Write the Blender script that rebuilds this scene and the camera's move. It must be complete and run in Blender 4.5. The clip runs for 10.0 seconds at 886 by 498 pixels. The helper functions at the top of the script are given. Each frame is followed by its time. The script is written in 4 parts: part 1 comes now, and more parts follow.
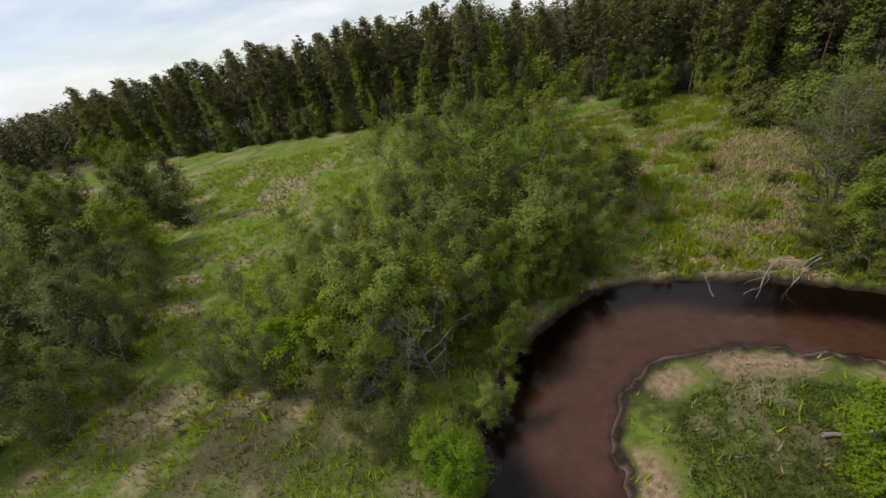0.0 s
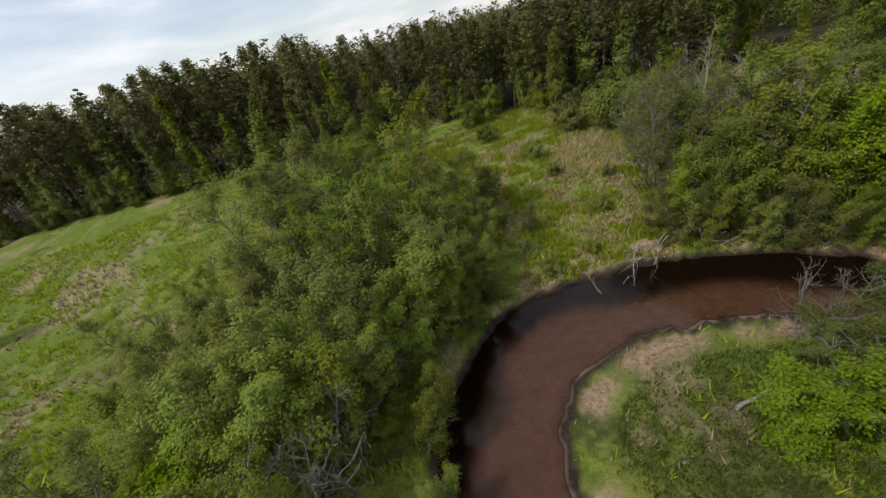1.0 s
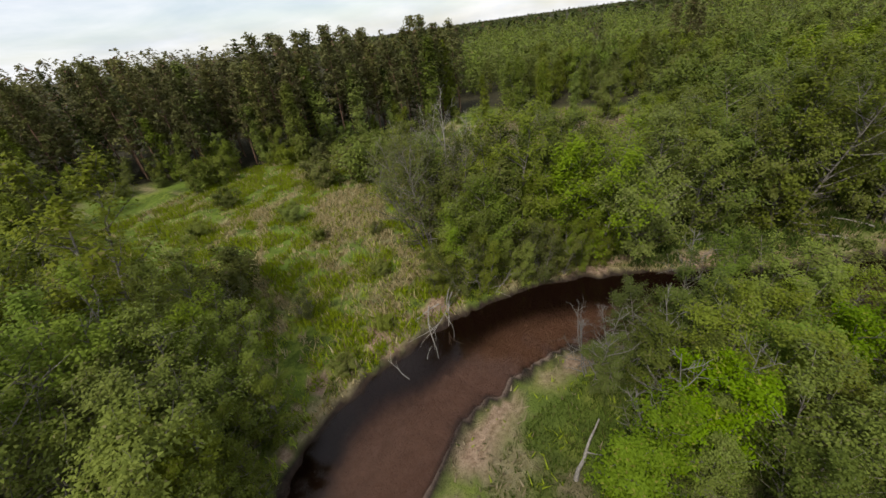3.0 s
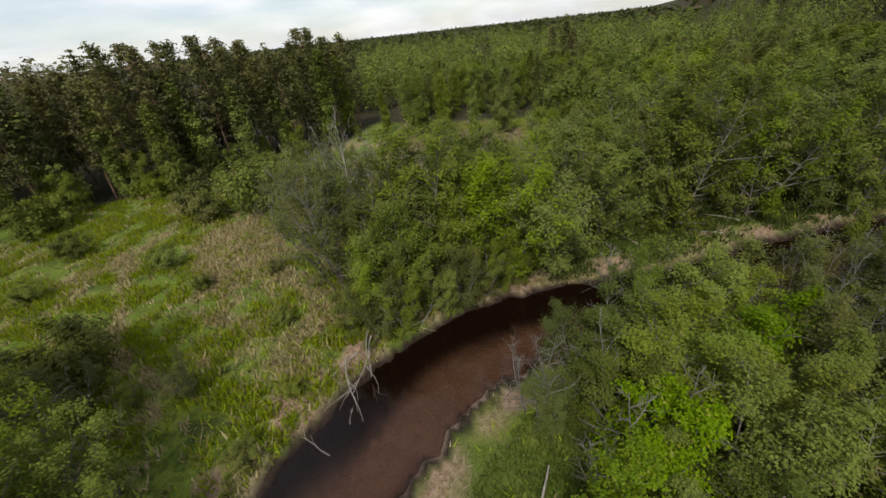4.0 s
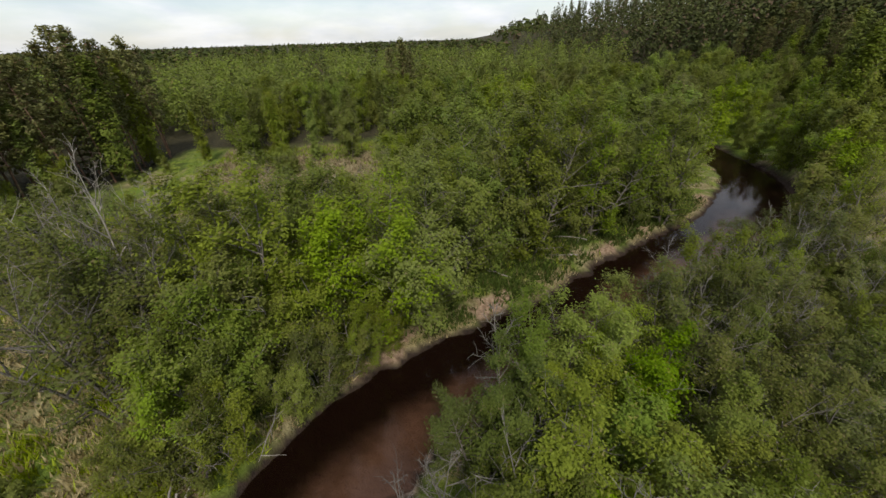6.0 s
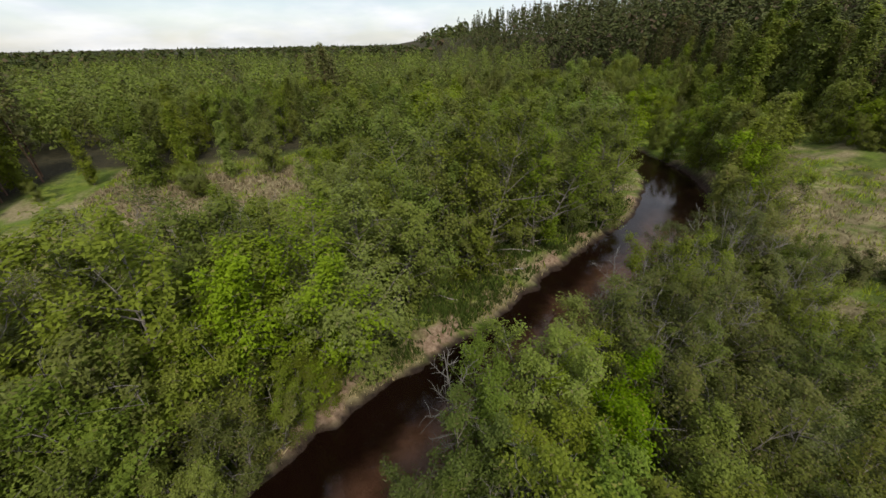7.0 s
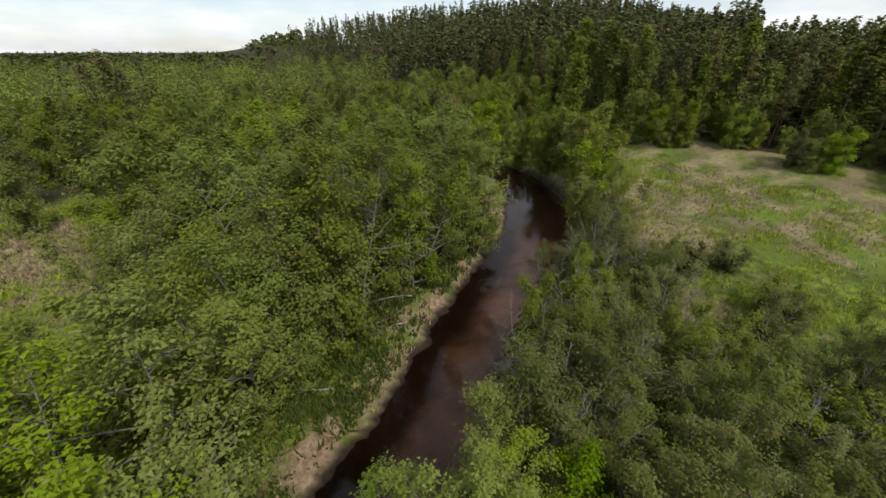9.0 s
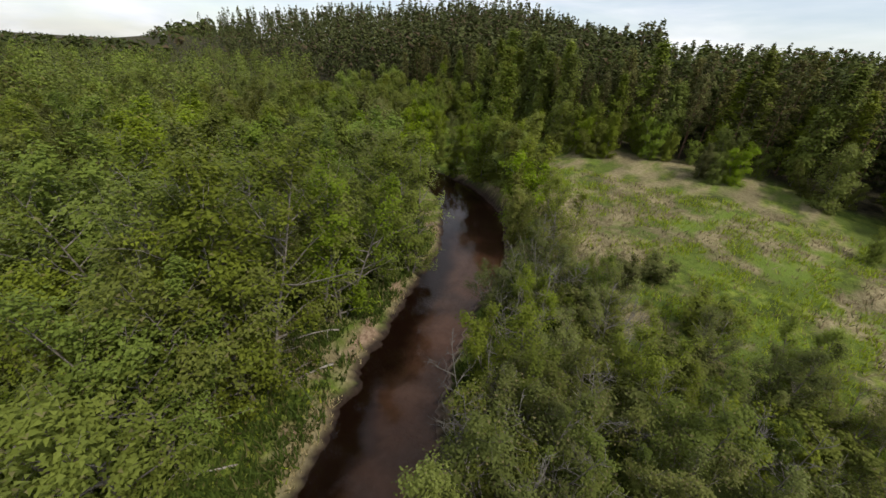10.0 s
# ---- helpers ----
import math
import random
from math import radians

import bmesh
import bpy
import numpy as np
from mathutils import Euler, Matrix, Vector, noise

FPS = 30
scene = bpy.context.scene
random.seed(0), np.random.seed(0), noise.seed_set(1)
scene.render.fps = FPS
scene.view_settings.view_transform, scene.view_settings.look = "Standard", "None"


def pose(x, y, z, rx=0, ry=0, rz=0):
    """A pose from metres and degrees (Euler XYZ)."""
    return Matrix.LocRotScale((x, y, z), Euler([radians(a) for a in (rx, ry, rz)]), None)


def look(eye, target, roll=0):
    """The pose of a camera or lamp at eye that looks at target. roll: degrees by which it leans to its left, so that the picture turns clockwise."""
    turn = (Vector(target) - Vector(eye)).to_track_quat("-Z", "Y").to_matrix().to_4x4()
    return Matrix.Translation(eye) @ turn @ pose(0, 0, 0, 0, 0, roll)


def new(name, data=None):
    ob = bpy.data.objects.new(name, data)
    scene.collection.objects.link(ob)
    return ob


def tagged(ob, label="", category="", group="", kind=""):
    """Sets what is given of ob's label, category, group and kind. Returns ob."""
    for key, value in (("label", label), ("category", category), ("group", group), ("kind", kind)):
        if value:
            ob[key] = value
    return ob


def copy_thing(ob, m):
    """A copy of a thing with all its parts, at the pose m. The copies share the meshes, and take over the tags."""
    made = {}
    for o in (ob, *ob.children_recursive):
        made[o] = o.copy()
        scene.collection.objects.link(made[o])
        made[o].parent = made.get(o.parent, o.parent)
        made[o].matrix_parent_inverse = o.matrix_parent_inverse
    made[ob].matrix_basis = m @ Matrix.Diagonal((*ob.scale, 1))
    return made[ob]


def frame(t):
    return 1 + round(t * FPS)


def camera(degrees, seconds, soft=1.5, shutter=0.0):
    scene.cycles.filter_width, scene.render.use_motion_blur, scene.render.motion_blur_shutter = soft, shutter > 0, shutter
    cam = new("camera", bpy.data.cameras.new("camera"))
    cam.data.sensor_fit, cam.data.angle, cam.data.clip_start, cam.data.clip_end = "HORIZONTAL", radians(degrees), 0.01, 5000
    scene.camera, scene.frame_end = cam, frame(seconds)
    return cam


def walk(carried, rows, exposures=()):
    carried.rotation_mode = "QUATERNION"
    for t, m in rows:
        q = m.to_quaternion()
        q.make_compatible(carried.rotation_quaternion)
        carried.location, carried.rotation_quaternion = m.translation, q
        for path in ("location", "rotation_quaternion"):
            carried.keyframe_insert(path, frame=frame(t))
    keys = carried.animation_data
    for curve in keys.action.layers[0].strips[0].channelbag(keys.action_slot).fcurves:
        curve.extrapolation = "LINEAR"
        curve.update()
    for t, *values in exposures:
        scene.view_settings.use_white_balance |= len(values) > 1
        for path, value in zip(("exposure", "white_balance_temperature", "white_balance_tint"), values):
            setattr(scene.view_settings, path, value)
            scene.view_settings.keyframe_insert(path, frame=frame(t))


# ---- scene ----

# ---- camera and its flight ----
cam = camera(99.8, 10.0)
# seconds, x, y, z, heading (clockwise from +y), pitch, roll
ROWS = [
    (0.0, 0.00, 0.00, 20.87, 0.0, -29.6, -12.5),
    (0.5, 0.17, 2.14, 20.79, 10.1, -29.8, -15.7),
    (1.0, 0.73, 4.14, 20.74, 21.6, -30.2, -15.7),
    (1.5, 1.52, 5.72, 20.72, 31.6, -30.5, -14.8),
    (2.0, 2.74, 7.19, 20.57, 43.1, -30.7, -12.6),
    (2.5, 4.05, 8.30, 20.45, 52.7, -30.8, -10.1),
    (4.0, 8.73, 10.19, 20.12, 76.5, -30.6, -6.5),
    (4.5, 10.34, 10.48, 19.97, 82.8, -30.3, -6.5),
    (5.0, 12.15, 10.45, 19.80, 89.2, -30.0, -5.1),
    (5.5, 13.78, 10.24, 19.70, 94.9, -29.8, -3.1),
    (7.0, 18.65, 9.01, 19.65, 111.1, -29.1, -1.0),
    (7.5, 20.15, 8.33, 19.71, 115.6, -28.9, -1.2),
    (8.0, 21.77, 7.49, 19.78, 121.0, -28.6, -1.2),
    (8.5, 23.25, 6.52, 19.84, 126.7, -28.3, -0.9),
    (9.0, 24.65, 5.29, 19.91, 133.1, -28.1, 0.1),
    (9.5, 25.87, 3.96, 19.94, 138.8, -27.8, 1.9),
    (10.0, 27.05, 2.49, 19.86, 144.2, -27.4, 3.6),
]
walk(cam, [(t, pose(x, y, z, 90 + p, 0, -h) @ pose(0, 0, 0, 0, 0, r)) for t, x, y, z, h, p, r in ROWS],
     [(0.0, 0.27), (1.0, 0.32), (2.5, 0.37), (5.0, 0.28), (10.0, 0.40)])

# ---- sky, sun, exposure ----
SUN_ELEV, SUN_HEAD = radians(52), radians(275)


def sky_world():
    w = bpy.data.worlds.new("sky")
    scene.world = w
    w.use_nodes = True
    nt = w.node_tree
    nt.nodes.clear()
    N = nt.nodes.new
    out, bg, sky = N("ShaderNodeOutputWorld"), N("ShaderNodeBackground"), N("ShaderNodeTexSky")
    sky.sky_type, sky.sun_disc = "NISHITA", False
    sky.sun_elevation, sky.sun_rotation = SUN_ELEV, SUN_HEAD
    sky.air_density, sky.dust_density = 1.0, 0.7
    tc, mp, n1, ramp = N("ShaderNodeTexCoord"), N("ShaderNodeMapping"), N("ShaderNodeTexNoise"), N("ShaderNodeValToRGB")
    mp.inputs["Scale"].default_value = (1.6, 2.6, 9.0)
    mp.inputs["Rotation"].default_value = (0, 0, 0.6)
    n1.inputs["Scale"].default_value, n1.inputs["Detail"].default_value, n1.inputs["Roughness"].default_value = 1.5, 7, 0.55
    n1.inputs["Distortion"].default_value = 0.4
    ramp.color_ramp.elements[0].position, ramp.color_ramp.elements[1].position = 0.43, 0.72
    ramp.color_ramp.elements[0].color = (0.4, 0.4, 0.4, 1)
    n2, cl = N("ShaderNodeTexNoise"), N("ShaderNodeValToRGB")
    n2.inputs["Scale"].default_value, n2.inputs["Detail"].default_value = 3.2, 6
    cl.color_ramp.elements[0].position, cl.color_ramp.elements[0].color = 0.30, (6.3, 6.7, 7.6, 1)
    cl.color_ramp.elements[1].position, cl.color_ramp.elements[1].color = 0.62, (8.5, 8.5, 8.8, 1)
    mix = N("ShaderNodeMix")
    mix.data_type = "RGBA"
    L = nt.links.new
    L(tc.outputs["Generated"], mp.inputs["Vector"])
    L(mp.outputs[0], n1.inputs["Vector"])
    L(mp.outputs[0], n2.inputs["Vector"])
    L(n1.outputs[0], ramp.inputs[0])
    L(n2.outputs[0], cl.inputs[0])
    L(ramp.outputs[0], mix.inputs[0])
    L(sky.outputs[0], mix.inputs[6])
    L(cl.outputs[0], mix.inputs[7])
    L(mix.outputs[2], bg.inputs[0])
    bg.inputs[1].default_value = 0.1
    L(bg.outputs[0], out.inputs[0])


sky_world()
sun = new("sun", bpy.data.lights.new("sun", "SUN"))
sun.data.energy, sun.data.angle, sun.data.color = 2.3, radians(11), (1.0, 0.95, 0.86)
sun.matrix_basis = look(Vector((math.sin(SUN_HEAD) * math.cos(SUN_ELEV), math.cos(SUN_HEAD) * math.cos(SUN_ELEV), math.sin(SUN_ELEV))) * 100, (0, 0, 0))


# ---- materials ----
def base_mat(name):
    m = bpy.data.materials.new(name)
    m.use_nodes = True
    nt = m.node_tree
    nt.nodes.clear()
    out = nt.nodes.new("ShaderNodeOutputMaterial")
    return m, nt, out


def mixc(nt, fac, a, b):
    n = nt.nodes.new("ShaderNodeMix")
    n.data_type = "RGBA"
    for sock, v in ((n.inputs[0], fac), (n.inputs[6], a), (n.inputs[7], b)):
        if isinstance(v, (int, float)):
            sock.default_value = v
        elif isinstance(v, tuple):
            sock.default_value = (*v, 1)
        else:
            nt.links.new(v, sock)
    return n.outputs[2]


def tex(nt, scale, detail=5, rough=0.6, lo=0.35, hi=0.65):
    g = nt.nodes.new("ShaderNodeNewGeometry")
    n = nt.nodes.new("ShaderNodeTexNoise")
    n.inputs["Scale"].default_value, n.inputs["Detail"].default_value, n.inputs["Roughness"].default_value = scale, detail, rough
    nt.links.new(g.outputs["Position"], n.inputs["Vector"])
    r = nt.nodes.new("ShaderNodeMapRange")
    r.inputs[1].default_value, r.inputs[2].default_value = lo, hi
    nt.links.new(n.outputs[0], r.inputs[0])
    return r.outputs[0]


def attr(nt, name):
    a = nt.nodes.new("ShaderNodeAttribute")
    a.attribute_name = name
    return a.outputs["Fac"]


def foliage(name, dark, light, odd, through_light=0.35, odd_share=0.12, gloss=0.12):
    """Leaves: each one between two greens, some of an odd colour, each tree a little different."""
    m, nt, out = base_mat(name)
    geo = nt.nodes.new("ShaderNodeNewGeometry")
    oi = nt.nodes.new("ShaderNodeObjectInfo")
    c = mixc(nt, geo.outputs["Random Per Island"], dark, light)
    hue = nt.nodes.new("ShaderNodeHueSaturation")
    for sock, lo, hi in (("Hue", 0.479, 0.498), ("Value", 0.76, 1.24), ("Saturation", 0.94, 1.12)):
        r = nt.nodes.new("ShaderNodeMapRange")
        r.inputs[3].default_value, r.inputs[4].default_value = lo, hi
        if sock == "Hue":
            nt.links.new(oi.outputs["Random"], r.inputs[0])
        else:
            k = nt.nodes.new("ShaderNodeMath")
            k.operation = "MULTIPLY"
            k.inputs[1].default_value = 7.31 if sock == "Value" else 13.7
            f = nt.nodes.new("ShaderNodeMath")
            f.operation = "FRACT"
            nt.links.new(oi.outputs["Random"], k.inputs[0])
            nt.links.new(k.outputs[0], f.inputs[0])
            nt.links.new(f.outputs[0], r.inputs[0])
        nt.links.new(r.outputs[0], hue.inputs[sock])
    lt = nt.nodes.new("ShaderNodeMath")
    lt.operation = "LESS_THAN"
    k = nt.nodes.new("ShaderNodeMath")
    k.operation = "MULTIPLY"
    k.inputs[1].default_value = 17.3
    f = nt.nodes.new("ShaderNodeMath")
    f.operation = "FRACT"
    nt.links.new(geo.outputs["Random Per Island"], k.inputs[0])
    nt.links.new(k.outputs[0], f.inputs[0])
    nt.links.new(f.outputs[0], lt.inputs[0])
    lt.inputs[1].default_value = odd_share
    c = mixc(nt, lt.outputs[0], c, odd)
    nt.links.new(c, hue.inputs["Color"])
    p, tr, mx = nt.nodes.new("ShaderNodeBsdfPrincipled"), nt.nodes.new("ShaderNodeBsdfTranslucent"), nt.nodes.new("ShaderNodeMixShader")
    p.inputs["Roughness"].default_value = 0.62
    p.inputs["Specular IOR Level"].default_value = gloss
    nt.links.new(hue.outputs[0], p.inputs["Base Color"])
    nt.links.new(hue.outputs[0], tr.inputs["Color"])
    mx.inputs[0].default_value = through_light
    nt.links.new(p.outputs[0], mx.inputs[1])
    nt.links.new(tr.outputs[0], mx.inputs[2])
    nt.links.new(mx.outputs[0], out.inputs[0])
    return m


def rough_mat(name, a, b, scale, rough=0.85, bump=0.3, fine=None):
    m, nt, out = base_mat(name)
    c = mixc(nt, tex(nt, scale), a, b)
    if fine:
        c = mixc(nt, tex(nt, scale * 6, lo=0.5, hi=0.7), c, fine)
    p = nt.nodes.new("ShaderNodeBsdfPrincipled")
    p.inputs["Roughness"].default_value = rough
    nt.links.new(c, p.inputs["Base Color"])
    bp = nt.nodes.new("ShaderNodeBump")
    bp.inputs["Strength"].default_value, bp.inputs["Distance"].default_value = bump, 0.05
    nt.links.new(tex(nt, scale * 3), bp.inputs["Height"])
    nt.links.new(bp.outputs[0], p.inputs["Normal"])
    nt.links.new(p.outputs[0], out.inputs[0])
    return m


def ground_mat():
    m, nt, out = base_mat("meadow_ground")
    green = mixc(nt, tex(nt, 1.1, 7, 0.7, 0.38, 0.62), (0.08, 0.113, 0.016), (0.195, 0.262, 0.034))
    green = mixc(nt, tex(nt, 0.55, 6, 0.65, 0.5, 0.6), green, (0.235, 0.27, 0.045))
    green = mixc(nt, tex(nt, 0.33, 5, 0.6, 0.54, 0.62), green, (0.075, 0.10, 0.02))
    green = mixc(nt, tex(nt, 0.12, lo=0.42, hi=0.62), green, (0.15, 0.212, 0.031))
    straw = mixc(nt, tex(nt, 2.2), (0.25, 0.205, 0.10), (0.40, 0.335, 0.185))
    c = mixc(nt, attr(nt, "dry"), green, straw)
    # Litter brown; its mask also paints understorey shade under the willows.
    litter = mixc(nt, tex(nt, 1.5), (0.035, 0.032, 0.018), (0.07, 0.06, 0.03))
    c = mixc(nt, attr(nt, "litter_and_shade"), c, litter)
    soil = mixc(nt, tex(nt, 3.0), (0.24, 0.155, 0.095), (0.48, 0.34, 0.23))
    c = mixc(nt, attr(nt, "soil"), c, soil)
    mud_undercut = mixc(nt, tex(nt, 2.5), (0.025, 0.018, 0.014), (0.06, 0.042, 0.03))
    c = mixc(nt, attr(nt, "mud_undercut"), c, mud_undercut)
    sand = mixc(nt, tex(nt, 1.2), (0.36, 0.255, 0.19), (0.45, 0.325, 0.25))
    # Water absorbs nothing with depth, so that darkness is painted in the bed colour.
    bed = mixc(nt, attr(nt, "bed_sand_depth"), (0.035, 0.02, 0.014), sand)
    c = mixc(nt, attr(nt, "bed"), c, bed)
    p = nt.nodes.new("ShaderNodeBsdfPrincipled")
    p.inputs["Roughness"].default_value, p.inputs["Specular IOR Level"].default_value = 0.95, 0.15
    nt.links.new(c, p.inputs["Base Color"])
    bp = nt.nodes.new("ShaderNodeBump")
    bp.inputs["Strength"].default_value, bp.inputs["Distance"].default_value = 0.7, 0.25
    nt.links.new(tex(nt, 3.5, detail=8, rough=0.7), bp.inputs["Height"])
    nt.links.new(bp.outputs[0], p.inputs["Normal"])
    nt.links.new(p.outputs[0], out.inputs[0])
    return m


def water_mat():
    m, nt, out = base_mat("peat_water")
    tr, gl, mx, fr = [nt.nodes.new("ShaderNode" + k) for k in ("BsdfTransparent", "BsdfGlossy", "MixShader", "Fresnel")]
    tr.inputs[0].default_value = (0.5, 0.415, 0.365, 1)
    gl.inputs["Roughness"].default_value = 0.05
    gl.inputs["Color"].default_value = (1, 0.94, 0.88, 1)
    fr.inputs["IOR"].default_value = 1.33
    bp = nt.nodes.new("ShaderNodeBump")
    bp.inputs["Strength"].default_value, bp.inputs["Distance"].default_value = 0.12, 0.03
    nt.links.new(tex(nt, 1.6, detail=3), bp.inputs["Height"])
    nt.links.new(bp.outputs[0], gl.inputs["Normal"])
    nt.links.new(bp.outputs[0], fr.inputs["Normal"])
    nt.links.new(fr.outputs[0], mx.inputs[0])
    nt.links.new(tr.outputs[0], mx.inputs[1])
    nt.links.new(gl.outputs[0], mx.inputs[2])
    nt.links.new(mx.outputs[0], out.inputs[0])
    return m


ALDER = foliage("alder_leaves", (0.128, 0.163, 0.027), (0.192, 0.235, 0.042), (0.20, 0.19, 0.07), 0.38, 0.03)
FRESH_ALDER = foliage("young_alder_leaves", (0.137, 0.197, 0.024), (0.195, 0.268, 0.036), (0.22, 0.22, 0.065), 0.38, 0.03)
# Darker copy of ALDER: the bend's low light is put into leaf colour.
SHADED_ALDER = foliage("shaded_alder_leaves", (0.082, 0.112, 0.021), (0.122, 0.158, 0.031), (0.17, 0.16, 0.06), 0.38, 0.03)
BRIGHT = foliage("fresh_leaves", (0.11, 0.188, 0.017), (0.158, 0.252, 0.025), (0.23, 0.25, 0.05), 0.38, 0.05)
WILLOW = foliage("willow_leaves", (0.112, 0.132, 0.032), (0.158, 0.18, 0.047), (0.21, 0.185, 0.08), 0.38, 0.05)
BIRCH = foliage("birch_leaves", (0.138, 0.182, 0.029), (0.198, 0.248, 0.045), (0.19, 0.17, 0.055), 0.38, 0.05)
PINE = foliage("pine_needles", (0.118, 0.126, 0.042), (0.185, 0.185, 0.064), (0.19, 0.13, 0.075), 0.3, 0.07, 0.1)
SPRUCE = foliage("spruce_needles", (0.056, 0.072, 0.021), (0.098, 0.118, 0.035), (0.12, 0.09, 0.05), 0.25, 0.12, 0.1)
BARK = rough_mat("grey_bark", (0.13, 0.11, 0.088), (0.28, 0.245, 0.2), 4.0, fine=(0.05, 0.045, 0.04))
PALE = rough_mat("pale_dead_wood", (0.20, 0.175, 0.14), (0.38, 0.34, 0.285), 5.0, fine=(0.15, 0.13, 0.11))
GREY_WOOD = rough_mat("grey_dead_wood", (0.13, 0.115, 0.095), (0.25, 0.225, 0.19), 5.0, fine=(0.09, 0.08, 0.07))
PINE_BARK = rough_mat("pine_bark", (0.10, 0.065, 0.045), (0.24, 0.13, 0.075), 2.0)
GROUND = ground_mat()
WATER = water_mat()
GRASS = foliage("grass_blades", (0.205, 0.285, 0.03), (0.335, 0.43, 0.052), (0.28, 0.24, 0.12), 0.3)
STRAW = foliage("straw_blades", (0.27, 0.225, 0.11), (0.46, 0.39, 0.215), (0.10, 0.13, 0.04), 0.25)


# ---- numeric helpers ----
TABLES = {}


def value_noise(x, y, seed):
    """Smooth noise in -1..1 with cells of one unit."""
    if seed not in TABLES:
        TABLES[seed] = np.random.RandomState(seed).rand(256, 256) * 2 - 1
    table = TABLES[seed]
    xi, yi = np.floor(x).astype(int), np.floor(y).astype(int)
    fx, fy = x - xi, y - yi
    fx, fy = fx * fx * (3 - 2 * fx), fy * fy * (3 - 2 * fy)
    a, b = table[xi % 256, yi % 256], table[(xi + 1) % 256, yi % 256]
    c, d = table[xi % 256, (yi + 1) % 256], table[(xi + 1) % 256, (yi + 1) % 256]
    return (a * (1 - fx) + b * fx) * (1 - fy) + (c * (1 - fx) + d * fx) * fy


def step01(x, lo, hi):
    k = np.clip((x - lo) / (hi - lo), 0, 1)
    return k * k * (3 - 2 * k)


# river: centre x, centre y, half width
RIVER = [
    (6, -40, 3.4), (1, -22, 3.4), (1.5, -8, 3.4), (2.0, 2, 3.4), (2.4, 8, 3.4), (4.0, 14, 3.5), (8.0, 18.2, 3.6), (13.0, 20.0, 3.8), (18.5, 19.3, 3.6),
    (24.2, 16.5, 3.6), (28.6, 12.5, 3.5), (31.6, 7.5, 3.5), (34.0, 0.5, 3.3), (36.9, -6.3, 3.1), (40.4, -12.8, 2.9), (43.3, -21.0, 3.2),
    (46.0, -29.0, 3.8), (50.5, -36.5, 4.2), (57.0, -43.8, 3.9), (64, -48, 3.5), (74, -51, 3.5), (92, -57, 3.5), (130, -75, 3.5), (220, -80, 3.5),
]


def catmull(pts, n=10):
    p = np.array(pts, float)
    p = np.vstack([2 * p[0] - p[1], p, 2 * p[-1] - p[-2]])
    out = []
    for i in range(1, len(p) - 2):
        for k in range(n):
            t = k / n
            out.append(0.5 * ((2 * p[i]) + (-p[i - 1] + p[i + 1]) * t + (2 * p[i - 1] - 5 * p[i] + 4 * p[i + 1] - p[i + 2]) * t * t
                              + (-p[i - 1] + 3 * p[i] - 3 * p[i + 1] + p[i + 2]) * t ** 3))
    out.append(p[-2])
    return np.array(out)


RIV = catmull(RIVER)
RT = np.gradient(RIV[:, :2], axis=0)
RT /= np.linalg.norm(RT, axis=1)[:, None]


def river_dist(x, y):
    """Distance outside the water's edge (minus inside), and the side: + to the right of the flow drawn."""
    x, y = np.atleast_1d(np.asarray(x, float)), np.atleast_1d(np.asarray(y, float))
    d, s, u = np.full(x.shape, 1e9), np.zeros(x.shape), np.zeros(x.shape)
    near = (x > -80) & (x < 240) & (y > -140) & (y < 100)
    xs, ys = x[near], y[near]
    if 0 < xs.size < 60:
        a, b = RIV[:-1], RIV[1:]
        v = b[:, :2] - a[:, :2]
        t = np.clip(((xs[:, None] - a[:, 0]) * v[:, 0] + (ys[:, None] - a[:, 1]) * v[:, 1]) / (v ** 2).sum(1), 0, 1)
        ex, ey = xs[:, None] - a[:, 0] - t * v[:, 0], ys[:, None] - a[:, 1] - t * v[:, 1]
        e = np.hypot(ex, ey) - (a[:, 2] + t * (b[:, 2] - a[:, 2]))
        k = e.argmin(1)
        r = np.arange(len(k))
        d[near], s[near], u[near] = e[r, k], np.sign(ex * v[:, 1] - ey * v[:, 0])[r, k], k + t[r, k]
        return d, s, u
    if xs.size == 0:
        return d, s, u
    dd, ss, uu = np.full(xs.shape, 1e9), np.zeros(xs.shape), np.zeros(xs.shape)
    for i in range(len(RIV) - 1):
        a, b = RIV[i], RIV[i + 1]
        v = b[:2] - a[:2]
        t = np.clip(((xs - a[0]) * v[0] + (ys - a[1]) * v[1]) / (v @ v), 0, 1)
        ex, ey = xs - a[0] - t * v[0], ys - a[1] - t * v[1]
        e = np.hypot(ex, ey) - (a[2] + t * (b[2] - a[2]))
        hit = e < dd
        dd[hit], ss[hit], uu[hit] = e[hit], np.sign(ex * v[1] - ey * v[0])[hit], i + t[hit]
    d[near], s[near], u[near] = dd, ss, uu
    return d, s, u


